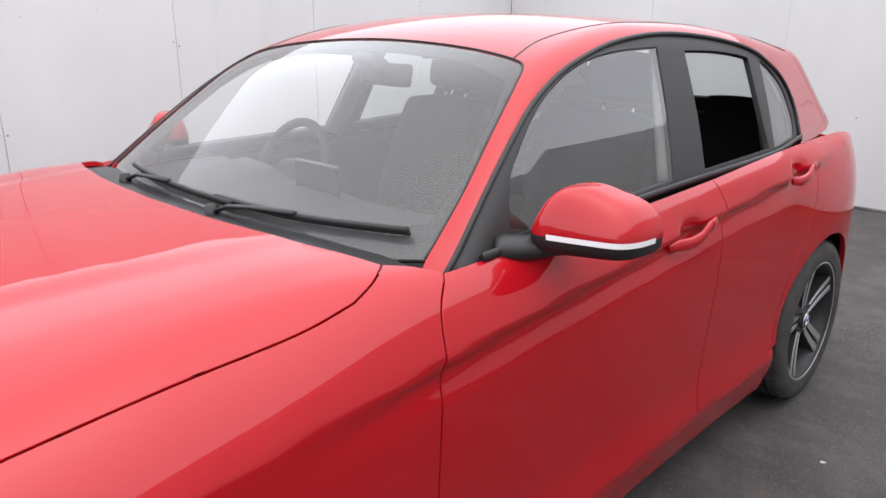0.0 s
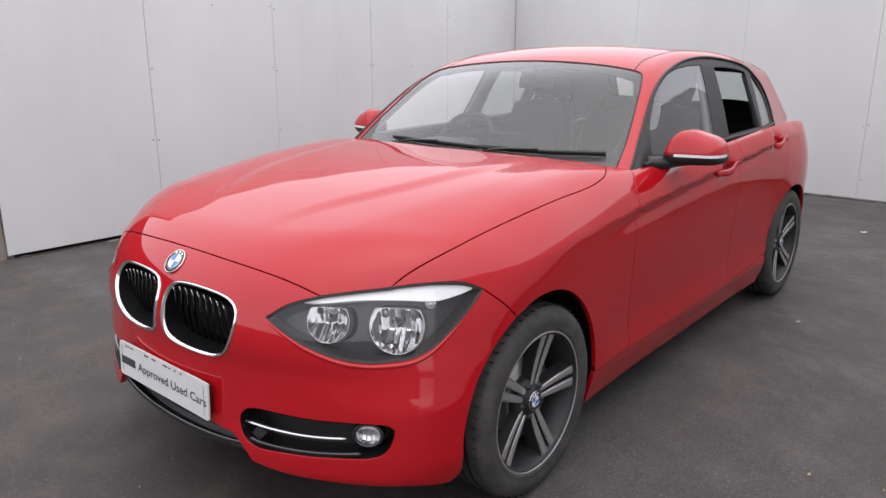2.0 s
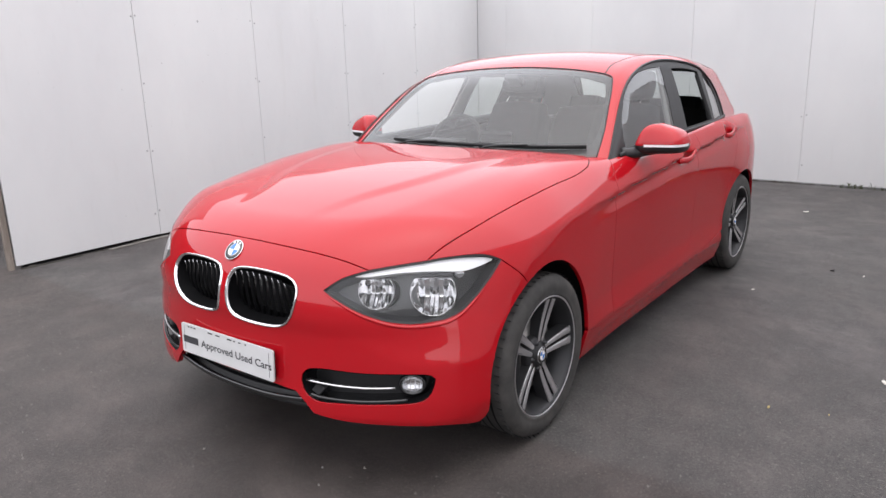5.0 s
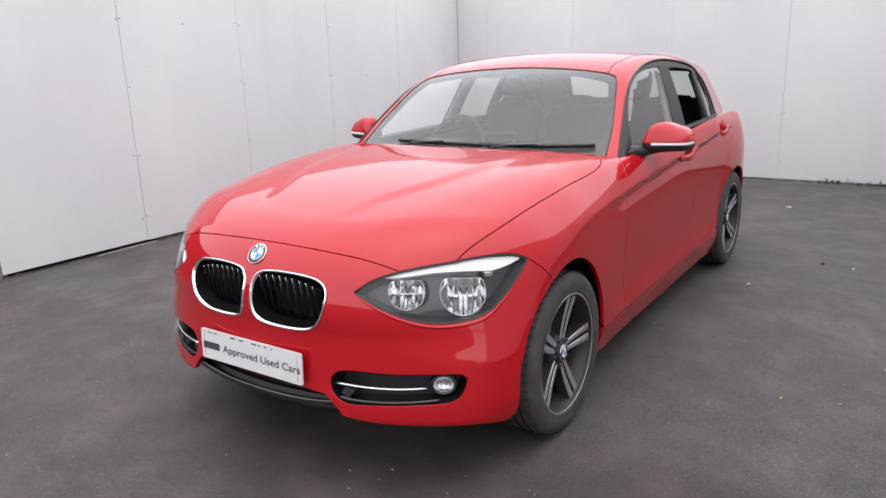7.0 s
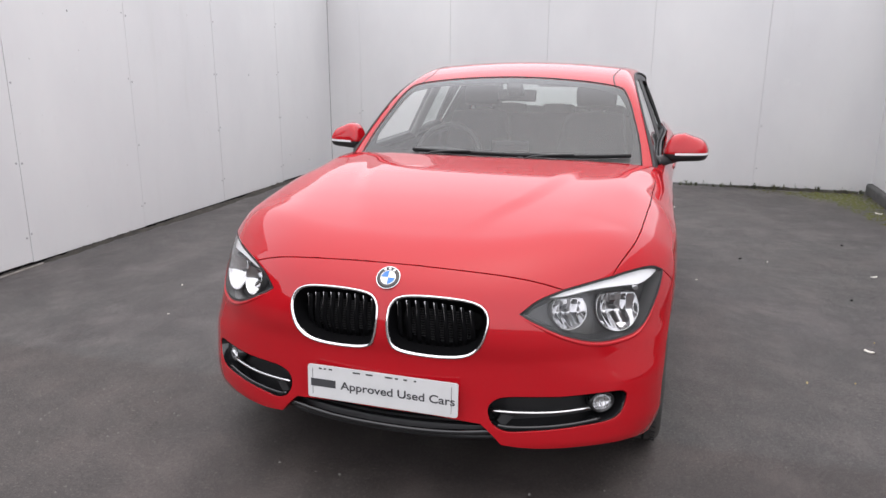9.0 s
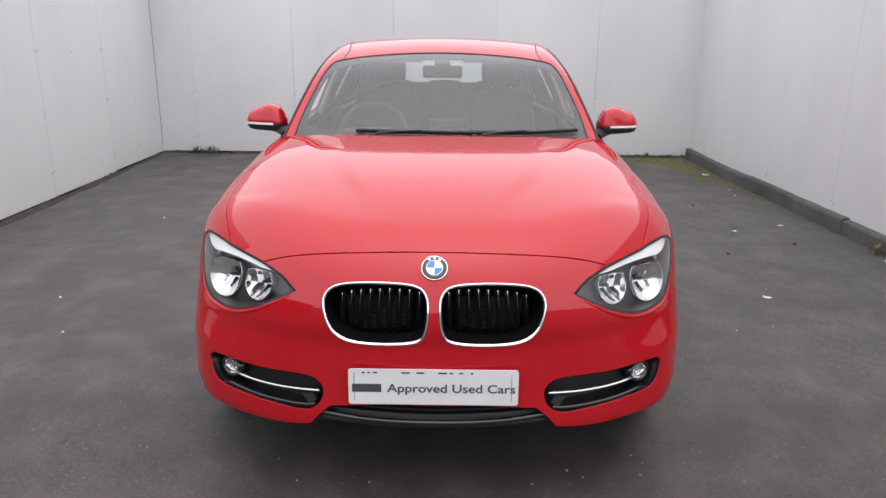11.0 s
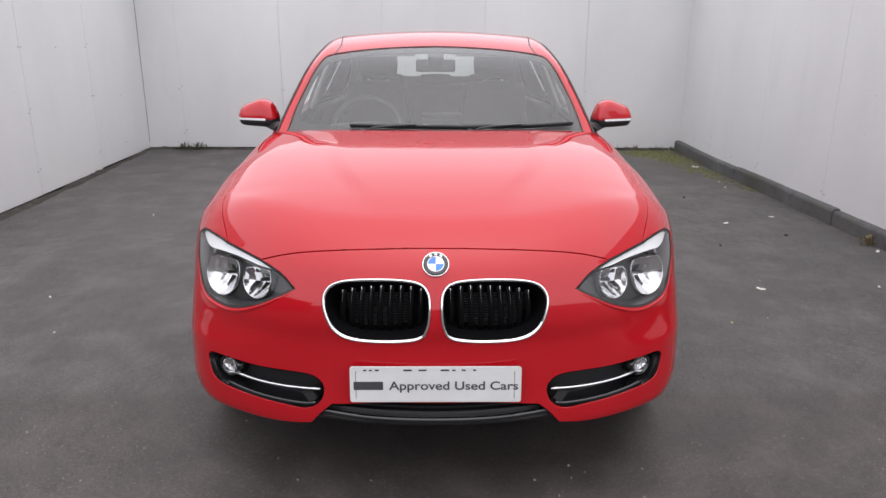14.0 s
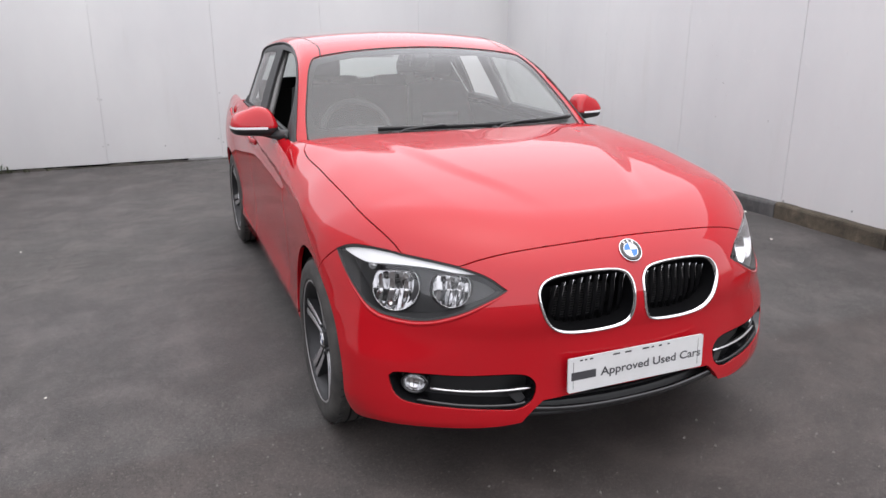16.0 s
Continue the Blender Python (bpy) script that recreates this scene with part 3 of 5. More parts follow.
both("fender", NOSE, outline(HOOD_SIDE, HOOD_CORNER, [HOOD_CORNER[-1], (0.748, 0.72, 0.985), DOOR_FRONT[0]], DOOR_FRONT, rev(SILL_A), arch(0.03, -2, 113.9, 0.37), rev(BUMPER_SEAM), rev(LAMP_TOP_OUT)), PAINT, car, step=0.0125)
front_doors = both("front_door", NOSE, outline(DOOR_FRONT, SILL_B, rev(DOOR_MID), [DOOR_MID[0], (0.815, 1.4, 0.99), (0.80, 1.05, 0.98), DOOR_FRONT[0]]), PAINT, car, step=0.0125)
rear_doors = both("rear_door", NOSE, outline(DOOR_MID, SILL_C, rev(DOOR_REAR), [DOOR_REAR[0], (0.81, 2.2, 1.018), DOOR_MID[0]]), PAINT, car, step=0.0125)
both("rear_wing", NOSE, outline(DOOR_REAR, arch(2.69, 176, 8), [(0.868, 3.032, 0.362), (0.865, 3.12, 0.45), (0.86, 3.16, 0.62)], [(0.86, 3.16, 0.62), (0.83, 3.2, 0.80), (0.78, 3.22, 0.97)], [(0.78, 3.22, 0.97), (0.76, 3.0, 1.0), (0.78, 2.7, 1.016), DOOR_REAR[0]]), PAINT, car, step=0.0125)
both("side_skirt", NOSE, outline(SILL_A, SILL_B, SILL_C, [(0.866, 2.312, 0.335), (0.84, 2.335, 0.24), (0.80, 2.32, 0.17)], [(0.80, 2.32, 0.17), (0.80, 1.3, 0.165), (0.81, 0.41, 0.17)], [(0.81, 0.41, 0.17), (0.85, 0.400, 0.23), SILL_A[0]]), PAINT, car, step=0.03)

KIDNEY = [(0.024, -0.715, 0.712), (0.06, -0.70, 0.735), (0.17, -0.69, 0.741), (0.29, -0.676, 0.727), (0.335, -0.683, 0.694), (0.333, -0.70, 0.635), (0.305, -0.71, 0.578), (0.25, -0.717, 0.552), (0.14, -0.73, 0.549), (0.050, -0.737, 0.562), (0.022, -0.741, 0.602), (0.015, -0.73, 0.668)]
INTAKE = [(0.350, -0.711, 0.382), (0.366, -0.704, 0.414), (0.42, -0.69, 0.428), (0.57, -0.634, 0.425), (0.68, -0.575, 0.425), (0.758, -0.515, 0.419), (0.768, -0.51, 0.39), (0.742, -0.54, 0.334), (0.62, -0.62, 0.321), (0.49, -0.676, 0.316), (0.41, -0.70, 0.315), (0.366, -0.711, 0.338)]
kid = spline(KIDNEY, 0.012, True)
inlet = spline(INTAKE, 0.014, True)
BUMPER_FOOT = [(0.850, -0.333, 0.25), (0.838, -0.362, 0.215), (0.78, -0.48, 0.235), (0.65, -0.59, 0.243), (0.49, -0.673, 0.250), (0.392, -0.708, 0.264)]
NOTCH = [(0.392, -0.708, 0.264), (0.362, -0.715, 0.30), (0.325, -0.722, 0.335)]
NOTCH_TOP = [(0.325, -0.722, 0.335), (0.16, -0.74, 0.352), (0, -0.745, 0.354)]
bumper = skin_panel("front_bumper", NOSE, across(HOOD_FRONT, rev(LAMP_TOP_IN), rev(LAMP_LOW), rev(LAMP_OUT), BUMPER_SEAM, arch(0.03, 113.9, 190.6, 0.37), BUMPER_FOOT, NOTCH, NOTCH_TOP), PAINT, car,
                    holes=[kid, np.array(mirrored(kid)), inlet, np.array(mirrored(inlet))], step=0.014, disc=True, depth=0.02, label="red front bumper with twin grille openings")

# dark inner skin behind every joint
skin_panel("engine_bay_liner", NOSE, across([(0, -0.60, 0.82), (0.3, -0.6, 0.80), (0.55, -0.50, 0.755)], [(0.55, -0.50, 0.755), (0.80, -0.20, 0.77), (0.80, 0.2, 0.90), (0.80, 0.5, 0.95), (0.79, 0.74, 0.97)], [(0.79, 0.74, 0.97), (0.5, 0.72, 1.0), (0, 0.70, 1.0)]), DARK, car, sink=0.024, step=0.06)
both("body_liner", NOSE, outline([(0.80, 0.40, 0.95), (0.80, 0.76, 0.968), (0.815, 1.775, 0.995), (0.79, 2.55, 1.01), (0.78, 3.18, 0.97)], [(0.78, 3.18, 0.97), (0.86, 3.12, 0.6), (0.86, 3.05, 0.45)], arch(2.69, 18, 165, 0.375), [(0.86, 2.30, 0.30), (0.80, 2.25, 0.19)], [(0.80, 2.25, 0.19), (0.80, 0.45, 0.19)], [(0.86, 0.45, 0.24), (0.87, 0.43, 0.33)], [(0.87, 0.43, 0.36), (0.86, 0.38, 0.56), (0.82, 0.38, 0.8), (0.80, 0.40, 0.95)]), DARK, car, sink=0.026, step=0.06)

# tail
TAIL_TOP = [(0, 3.47, 0.98), (0.4, 3.45, 0.98), (0.70, 3.36, 0.985), (0.78, 3.22, 0.97)]
TAIL_SIDE = [(0.78, 3.22, 0.97), (0.83, 3.2, 0.80), (0.86, 3.16, 0.62)]
skin_panel("tailgate", TAIL, across(TAIL_TOP, TAIL_SIDE, [(0.86, 3.16, 0.62), (0.6, 3.45, 0.64), (0, 3.55, 0.64)]), PAINT, car, disc=True, step=0.04)
skin_panel("rear_bumper", TAIL, across([(0, 3.55, 0.64), (0.6, 3.45, 0.64), (0.86, 3.16, 0.62)], [(0.86, 3.16, 0.62), (0.865, 3.12, 0.45), (0.868, 3.03, 0.362)], [(0.868, 3.03, 0.362), (0.82, 3.06, 0.22), (0.6, 3.35, 0.22), (0, 3.45, 0.22)]), PAINT, car, disc=True, step=0.04)

# ---------------------------------------------------------------- cabin skin
SCREEN_SIDE = [(0.715, 0.785, 0.975), (0.690, 0.91, 1.075), (0.650, 1.055, 1.195), (0.602, 1.195, 1.293)]
SCREEN_CORNER = [(0.602, 1.195, 1.293), (0.578, 1.235, 1.313), (0.535, 1.252, 1.326)]
HEADER = [(0.535, 1.252, 1.326), (0.40, 1.268, 1.344), (0.2, 1.277, 1.358), (0, 1.281, 1.364)]
SCREEN_TOP = SCREEN_CORNER + HEADER[1:]
SCREEN_LOW = [(0, 0.625, 0.960), (0.3, 0.65, 0.960), (0.55, 0.715, 0.960), (0.715, 0.785, 0.975)]
ROOF_SEAM = [(0.535, 1.252, 1.326), (0.517, 1.36, 1.362), (0.522, 1.48, 1.386), (0.535, 1.65, 1.404), (0.545, 1.9, 1.408), (0.54, 2.5, 1.370), (0.55, 2.95, 1.325)]
SHOULDER_OUT = [(0.783, 0.765, 0.950), (0.763, 0.834, 1.000), (0.740, 0.914, 1.066), (0.705, 1.04, 1.163), (0.676, 1.15, 1.237), (0.650, 1.27, 1.290), (0.634, 1.38, 1.323), (0.619, 1.53, 1.356), (0.612, 1.70, 1.374), (0.616, 1.86, 1.376), (0.634, 2.05, 1.363), (0.652, 2.25, 1.340), (0.655, 2.45, 1.308), (0.660, 2.62, 1.262), (0.680, 2.72, 1.190), (0.712, 2.745, 1.10), (0.745, 2.70, 1.00)]
GLASS_F = outline([(0.790, 0.955, 1.000), (0.745, 1.005, 1.100), (0.716, 1.068, 1.160), (0.684, 1.165, 1.232), (0.656, 1.28, 1.284), (0.640, 1.38, 1.314), (0.634, 1.48, 1.332), (0.632, 1.60, 1.342), (0.634, 1.745, 1.344)], [(0.634, 1.745, 1.344), (0.705, 1.705, 1.19), (0.785, 1.645, 1.012)], [(0.785, 1.645, 1.012), (0.79, 1.25, 1.002), (0.790, 0.955, 1.0)])
GLASS_R = outline([(0.650, 1.880, 1.334), (0.660, 2.05, 1.328), (0.667, 2.28, 1.304)], [(0.667, 2.28, 1.304), (0.735, 2.255, 1.155), (0.787, 2.245, 1.030)], [(0.787, 2.245, 1.030), (0.79, 2.0, 1.026), (0.785, 1.815, 1.020)], [(0.785, 1.815, 1.020), (0.727, 1.85, 1.16), (0.650, 1.880, 1.334)])
GLASS_Q = outline([(0.650, 2.41, 1.293), (0.652, 2.56, 1.256), (0.670, 2.665, 1.17), (0.712, 2.675, 1.07), (0.740, 2.62, 1.020)], [(0.740, 2.62, 1.020), (0.785, 2.30, 1.025)], [(0.785, 2.30, 1.025), (0.718, 2.365, 1.165), (0.650, 2.41, 1.293)])
BELT_LINE = [(0.745, 2.70, 1.00), (0.785, 2.4, 1.000), (0.81, 1.775, 0.995), (0.805, 1.2, 0.980), (0.783, 0.765, 0.950)]

skin_panel("roof", CABIN, across(HEADER[::-1], ROOF_SEAM, [(0.55, 2.95, 1.335), (0.3, 3.05, 1.35), (0, 3.08, 1.352)]), PAINT, car, step=0.03, gap=0.002)
both("side_frame", CABIN, outline(SCREEN_SIDE, SCREEN_CORNER, ROOF_SEAM, [(0.55, 2.95, 1.335), (0.60, 3.06, 1.28), (0.66, 3.22, 1.12), (0.70, 3.30, 0.985)], [(0.70, 3.30, 0.985), (0.76, 3.0, 0.985), (0.79, 2.72, 0.995)], [(0.79, 2.72, 0.985), (0.745, 2.70, 1.00)], rev(SHOULDER_OUT), [(0.783, 0.765, 0.950), (0.80, 0.76, 0.93), (0.74, 0.745, 0.945), (0.715, 0.785, 0.975)]), PAINT, car, step=0.02, gap=0.0015, label="red pillar and roof rail")
frames = both("window_frame", CABIN, outline(SHOULDER_OUT, BELT_LINE), RUBBER, car, holes=[GLASS_F, GLASS_R, GLASS_Q], step=0.02, sink=0.004, gap=0.0, label="black window surround and door pillar")
skin_panel("windscreen", CABIN, across(SCREEN_LOW, SCREEN_SIDE, SCREEN_TOP), WINDOW, car, step=0.03, sink=0.003, gap=0.001, depth=0.005, label="laminated windscreen").visible_shadow = False
band_in = across([(0, 0.70, 1.01), (0.3, 0.725, 1.01), (0.56, 0.80, 1.015), (0.655, 0.85, 1.03)], [(0.655, 0.85, 1.03), (0.648, 0.93, 1.085), (0.610, 1.07, 1.195), (0.560, 1.185, 1.285)], [(0.560, 1.185, 1.285), (0.40, 1.215, 1.315), (0.2, 1.225, 1.328), (0, 1.23, 1.333)])
skin_panel("screen_border", CABIN, across(SCREEN_LOW, SCREEN_SIDE, SCREEN_TOP), DARK, car, holes=[band_in], step=0.03, sink=0.010, gap=0.0, depth=0.004, label="black ceramic border")
REAR_GLASS = across([(0, 3.12, 1.335), (0.3, 3.11, 1.33), (0.53, 3.07, 1.30)], [(0.53, 3.07, 1.30), (0.60, 3.25, 1.12), (0.62, 3.34, 1.02)], [(0.62, 3.34, 1.02), (0.3, 3.42, 1.02), (0, 3.44, 1.02)])
skin_panel("rear_window", CABIN, REAR_GLASS, PRIVACY, car, step=0.04, gap=0.001, depth=0.004).visible_shadow = False
skin_panel("tailgate_frame", CABIN, across([(0, 3.08, 1.352), (0.3, 3.05, 1.35), (0.55, 2.95, 1.335)], [(0.55, 2.95, 1.335), (0.60, 3.06, 1.28), (0.66, 3.22, 1.12), (0.70, 3.30, 0.985)], [(0.70, 3.30, 0.985), (0.4, 3.46, 0.97), (0, 3.49, 0.97)]), PAINT, car, holes=[REAR_GLASS], step=0.04)
for name, rim, sides, mat in (("front_window", GLASS_F, (False,), SIDEGLASS), ("quarter_window", GLASS_Q, (False, True), PRIVACY), ("rear_door_window", GLASS_R, (True,), PRIVACY)):
    for f in sides:
        skin_panel(name, CABIN, rim, mat, frames[1 if f else 0], step=0.04, sink=0.007, gap=0.0005, depth=0.004, flip=f).visible_shadow = False

for sg in (1, -1):
    p, nn = CABIN.on(spline(ROOF_SEAM, 0.03))
    part("roof_moulding", tube((p - 0.001 * nn) * [sg, 1, 1], 0.0042, 6, flat=0.6), RUBBER, car, "black roof joint moulding")
    p, nn = CABIN.on(outline(SCREEN_SIDE, SCREEN_TOP, gap=0.03))
    part("screen_seal", tube((p - 0.0005 * nn) * [sg, 1, 1], 0.003, 6, flat=0.7), RUBBER, car, "black windscreen seal")

# inner lining of roof and pillars
skin_panel("headliner", CABIN, across([(0, 1.30, 1.37), (0.45, 1.30, 1.35), (0.57, 1.27, 1.33)], [(0.57, 1.27, 1.33), (0.58, 1.9, 1.385), (0.57, 2.9, 1.33)], [(0.57, 2.9, 1.33), (0, 3.05, 1.35)]), LINER, car, sink=0.035, step=0.06)
both("pillar_trim", CABIN, outline(SCREEN_SIDE, SCREEN_CORNER, ROOF_SEAM, [(0.55, 2.95, 1.335), (0.66, 3.22, 1.12), (0.70, 3.30, 0.985)], [(0.70, 3.30, 0.985), (0.79, 2.72, 0.99)], rev(BELT_LINE)[-1:] + [(0.76, 2.72, 1.0)], rev(SHOULDER_OUT), [(0.783, 0.765, 0.950), (0.715, 0.785, 0.975)]), LINER, car, sink=0.022, step=0.04)


# ---------------------------------------------------------------- the car: lamps, grilles and fittings
def strip_between(name, a, b, mat, parent, flip=False, label="", closed=True, mid=None):
    """A sheet between two rims of as many points."""
    loops = [a, b] if mid is None else [a, mid, b]
    n = len(a)
    v = np.concatenate(loops)
    f = []
    for k in range(len(loops) - 1):
        for i in range(n if closed else n - 1):
            j = (i + 1) % n
            f.append((k * n + i, k * n + j, (k + 1) * n + j, (k + 1) * n + i))
    if flip:
        v, f = v * [-1, 1, 1], [q[::-1] for q in f]
    return piece(name, mesh_of(name, v, f, mat), parent, label)


def rim_on(shell, pts, sink=0.0, inset=0.0):
    """A rim laid on a skin, sunk below it and drawn in towards its middle."""
    p, n = shell.on(pts)
    mid = p.mean(0)
    t = np.roll(p, -1, 0) - np.roll(p, 1, 0)
    o = np.cross(t, n)
    o /= np.linalg.norm(o, axis=1, keepdims=True)
    if np.sum(o * (p - mid)) < 0:
        o = -o
    return p - sink * n - inset * o


def place_on(shell, p, sink=0.0, flip=False, tip=0.0):
    """A pose on a skin with z along its normal and x level."""
    q, n = shell.on([p])
    n = Vector(n[0])
    if tip:
        n = Vector((n.x, n.y, n.z + tip)).normalized()
    at = Vector(q[0]) - sink * n
    x = Vector((0, 0, 1)).cross(n).normalized()
    y = n.cross(x)
    m = Matrix((x, y, n)).transposed().to_4x4()
    m.translation = at
    if flip:
        m = Matrix.Diagonal((-1, 1, 1, 1)) @ m
    return m


def dome(r, h, at, rings=6, n=28, bm=None, sx=1.0, sy=1.0):
    """A shallow cap with its rim at the pose and its top h along z (negative: a bowl)."""
    one = bmesh.new()
    prof = [(r * math.sin(a), h * math.cos(a)) for a in np.linspace(0.0, math.pi / 2, rings)]
    prof[0] = (0.0004, h)
    lathe(prof, n, "z", one)
    return absorb(bm or bmesh.new(), one, at @ Matrix.Diagonal((sx, sy, 1, 1)))


LAMP = outline(LAMP_TOP_IN, LAMP_TOP, LAMP_TOP_OUT, LAMP_OUT, LAMP_LOW, gap=0.015)
HOUSING = Mat("lamp_housing", (0.026, 0.0265, 0.028), 0.38)
BROW = Mat("lamp_brow", (0.86, 0.87, 0.88), 0.25, 0.0, 0.6)
REFLECT = Mat("lamp_reflector", (0.66, 0.66, 0.67), 0.10, 1.0)
for f in (False, True):
    lens = skin_panel("headlight", NOSE, LAMP, LENS, car, step=0.02, sink=0.002, gap=0.004, depth=0.004, flip=f, label="clear headlight with two round reflectors and a white brow")
    lens.visible_shadow = False
    rim0, rim1 = rim_on(NOSE, LAMP, 0.003, 0.001), rim_on(NOSE, LAMP, 0.05, 0.016)
    strip_between("lamp_wall", rim0, rim1, HOUSING, lens, f)
    strip_between("lamp_seal", rim_on(NOSE, LAMP, -0.0005, -0.001), rim_on(NOSE, LAMP, 0.0015, 0.006), RUBBER, lens, f)
    brow_top = spline([(0.50, -0.59, 0.741), (0.545, -0.552, 0.752), (0.61, -0.49, 0.764), (0.70, -0.395, 0.777), (0.80, -0.284, 0.776), (0.831, -0.247, 0.768)], 0.015)
    brow_low = spline([(0.832, -0.252, 0.762), (0.79, -0.30, 0.742), (0.745, -0.35, 0.728), (0.70, -0.405, 0.735), (0.62, -0.49, 0.742), (0.545, -0.562, 0.737), (0.50, -0.592, 0.738)], 0.015)
    skin_panel("lamp_brow", NOSE, np.concatenate([brow_top, brow_low]), BROW, lens, step=0.012, sink=0.012, gap=0.0, depth=0.03, flip=f, label="white light-guide brow")
    wells = []
    for cx, cy, cz, r in ((0.712, -0.435, 0.676, 0.077), (0.570, -0.555, 0.690, 0.060)):
        ax = Vector((0.62, -1.0, 0.30)).normalized()
        sx = Vector((0, 0, 1)).cross(ax).normalized()
        tilt = Matrix((sx, ax.cross(sx), ax)).transposed().to_4x4()
        tilt.translation = Vector((cx, cy, cz))
        wells.append([tuple(tilt @ Vector((1.05 * r * math.cos(a), min(1.05 * r * math.sin(a), 0.70 * r), -0.012))) for a in np.linspace(0, 2 * math.pi, 32, endpoint=False)])
        tilt = Matrix.Diagonal((-1, 1, 1, 1)) @ tilt if f else tilt
        cut = 0.62 * r

        def flat_top(bm):
            for v in bm.verts:
                v.co.y = min(v.co.y, cut + 0.1 * max(0.0, v.co.y - cut))
            return bm
        part("lamp_bezel", absorb(bmesh.new(), flat_top(lathe([(r * 0.965, -0.004), (r * 0.975, 0.001), (r * 0.995, 0.002), (r * 1.0, 0.0), (r * 1.0, -0.03)], 48, "z")), tilt), CHROME, lens, "bright bezel", True)
        part("lamp_collar", absorb(bmesh.new(), flat_top(lathe([(r * 1.0, -0.006), (r * 1.045, -0.004), (r * 1.06, -0.03)], 48, "z")), tilt), BLACK, lens, "", True)
        bowl = bmesh.new()
        lathe([(r * 0.965 * u, -0.058 * (1 - u * u)) for u in np.linspace(0.004, 1, 22)], 72, "z", bowl)
        for v in bowl.verts:
            fade = max(0.0, 1 - (v.co.x ** 2 + v.co.y ** 2) / (r * r)) ** 0.5
            cell = abs((v.co.x / (r * 0.42) + 100.5) % 1.0 - 0.5) * 2
            tier = abs((v.co.y / (r * 0.95) + 100.2) % 1.0 - 0.5) * 2
            v.co.z += fade * (0.010 * cell - 0.010 * tier)
        part("lamp_reflector", absorb(bmesh.new(), flat_top(bowl), tilt), REFLECT, lens, "mirrored fluted reflector bowl", True)
        part("bulb", absorb(dome(0.007, 0.010, tilt @ Matrix.Translation((0, 0, -0.026))), lathe([(0.007, -0.055), (0.007, -0.026)], 16, "z"), tilt), HOUSING, lens, "", True)
    turn = place_on(NOSE, (0.778, -0.362, 0.738), 0.024, f)
    part("indicator_bowl", dome(0.017, -0.018, turn, 8, 28), SATIN, lens, "small round indicator bowl", True)
    part("indicator_ring", absorb(bmesh.new(), lathe([(0.0162, -0.003), (0.0174, 0.001), (0.019, 0.0), (0.019, -0.02)], 28, "z"), turn), HOUSING, lens, "", True)
    skin_panel("lamp_housing", NOSE, rim_on(NOSE, LAMP, 0.0, 0.014), HOUSING, lens, holes=wells, step=0.02, sink=0.052, gap=0, depth=0.02, flip=f)

# a rolled lip of the bumper under each headlight
for sg in (1, -1):
    p, nn = NOSE.on(spline(rev(LAMP_LOW) + rev(LAMP_OUT)[1:-1], 0.015))
    drop = np.stack([0 * p[:, 0], 0 * p[:, 1], np.interp(p[:, 2], [0.59, 0.66, 0.70], [-0.012, -0.009, -0.008])], 1)
    q = NOSE.on(p + drop)[0]
    part("lamp_lip", tube((q - 0.0035 * nn) * [sg, 1, 1], 0.0075, 12, up=(0, -1, 0), taper=lambda u: 0.35 + 0.65 * math.sin(math.pi * u) ** 0.5), PAINT, bumper, "rolled red lip under the headlight", True)

# twin grilles
MESHB = Mat("grille_black", (0.003, 0.003, 0.0035), 0.6, 0, 0, 0.08)
FIN = Mat("radiator_fin", (0.045, 0.045, 0.047), 0.5, 0.4)
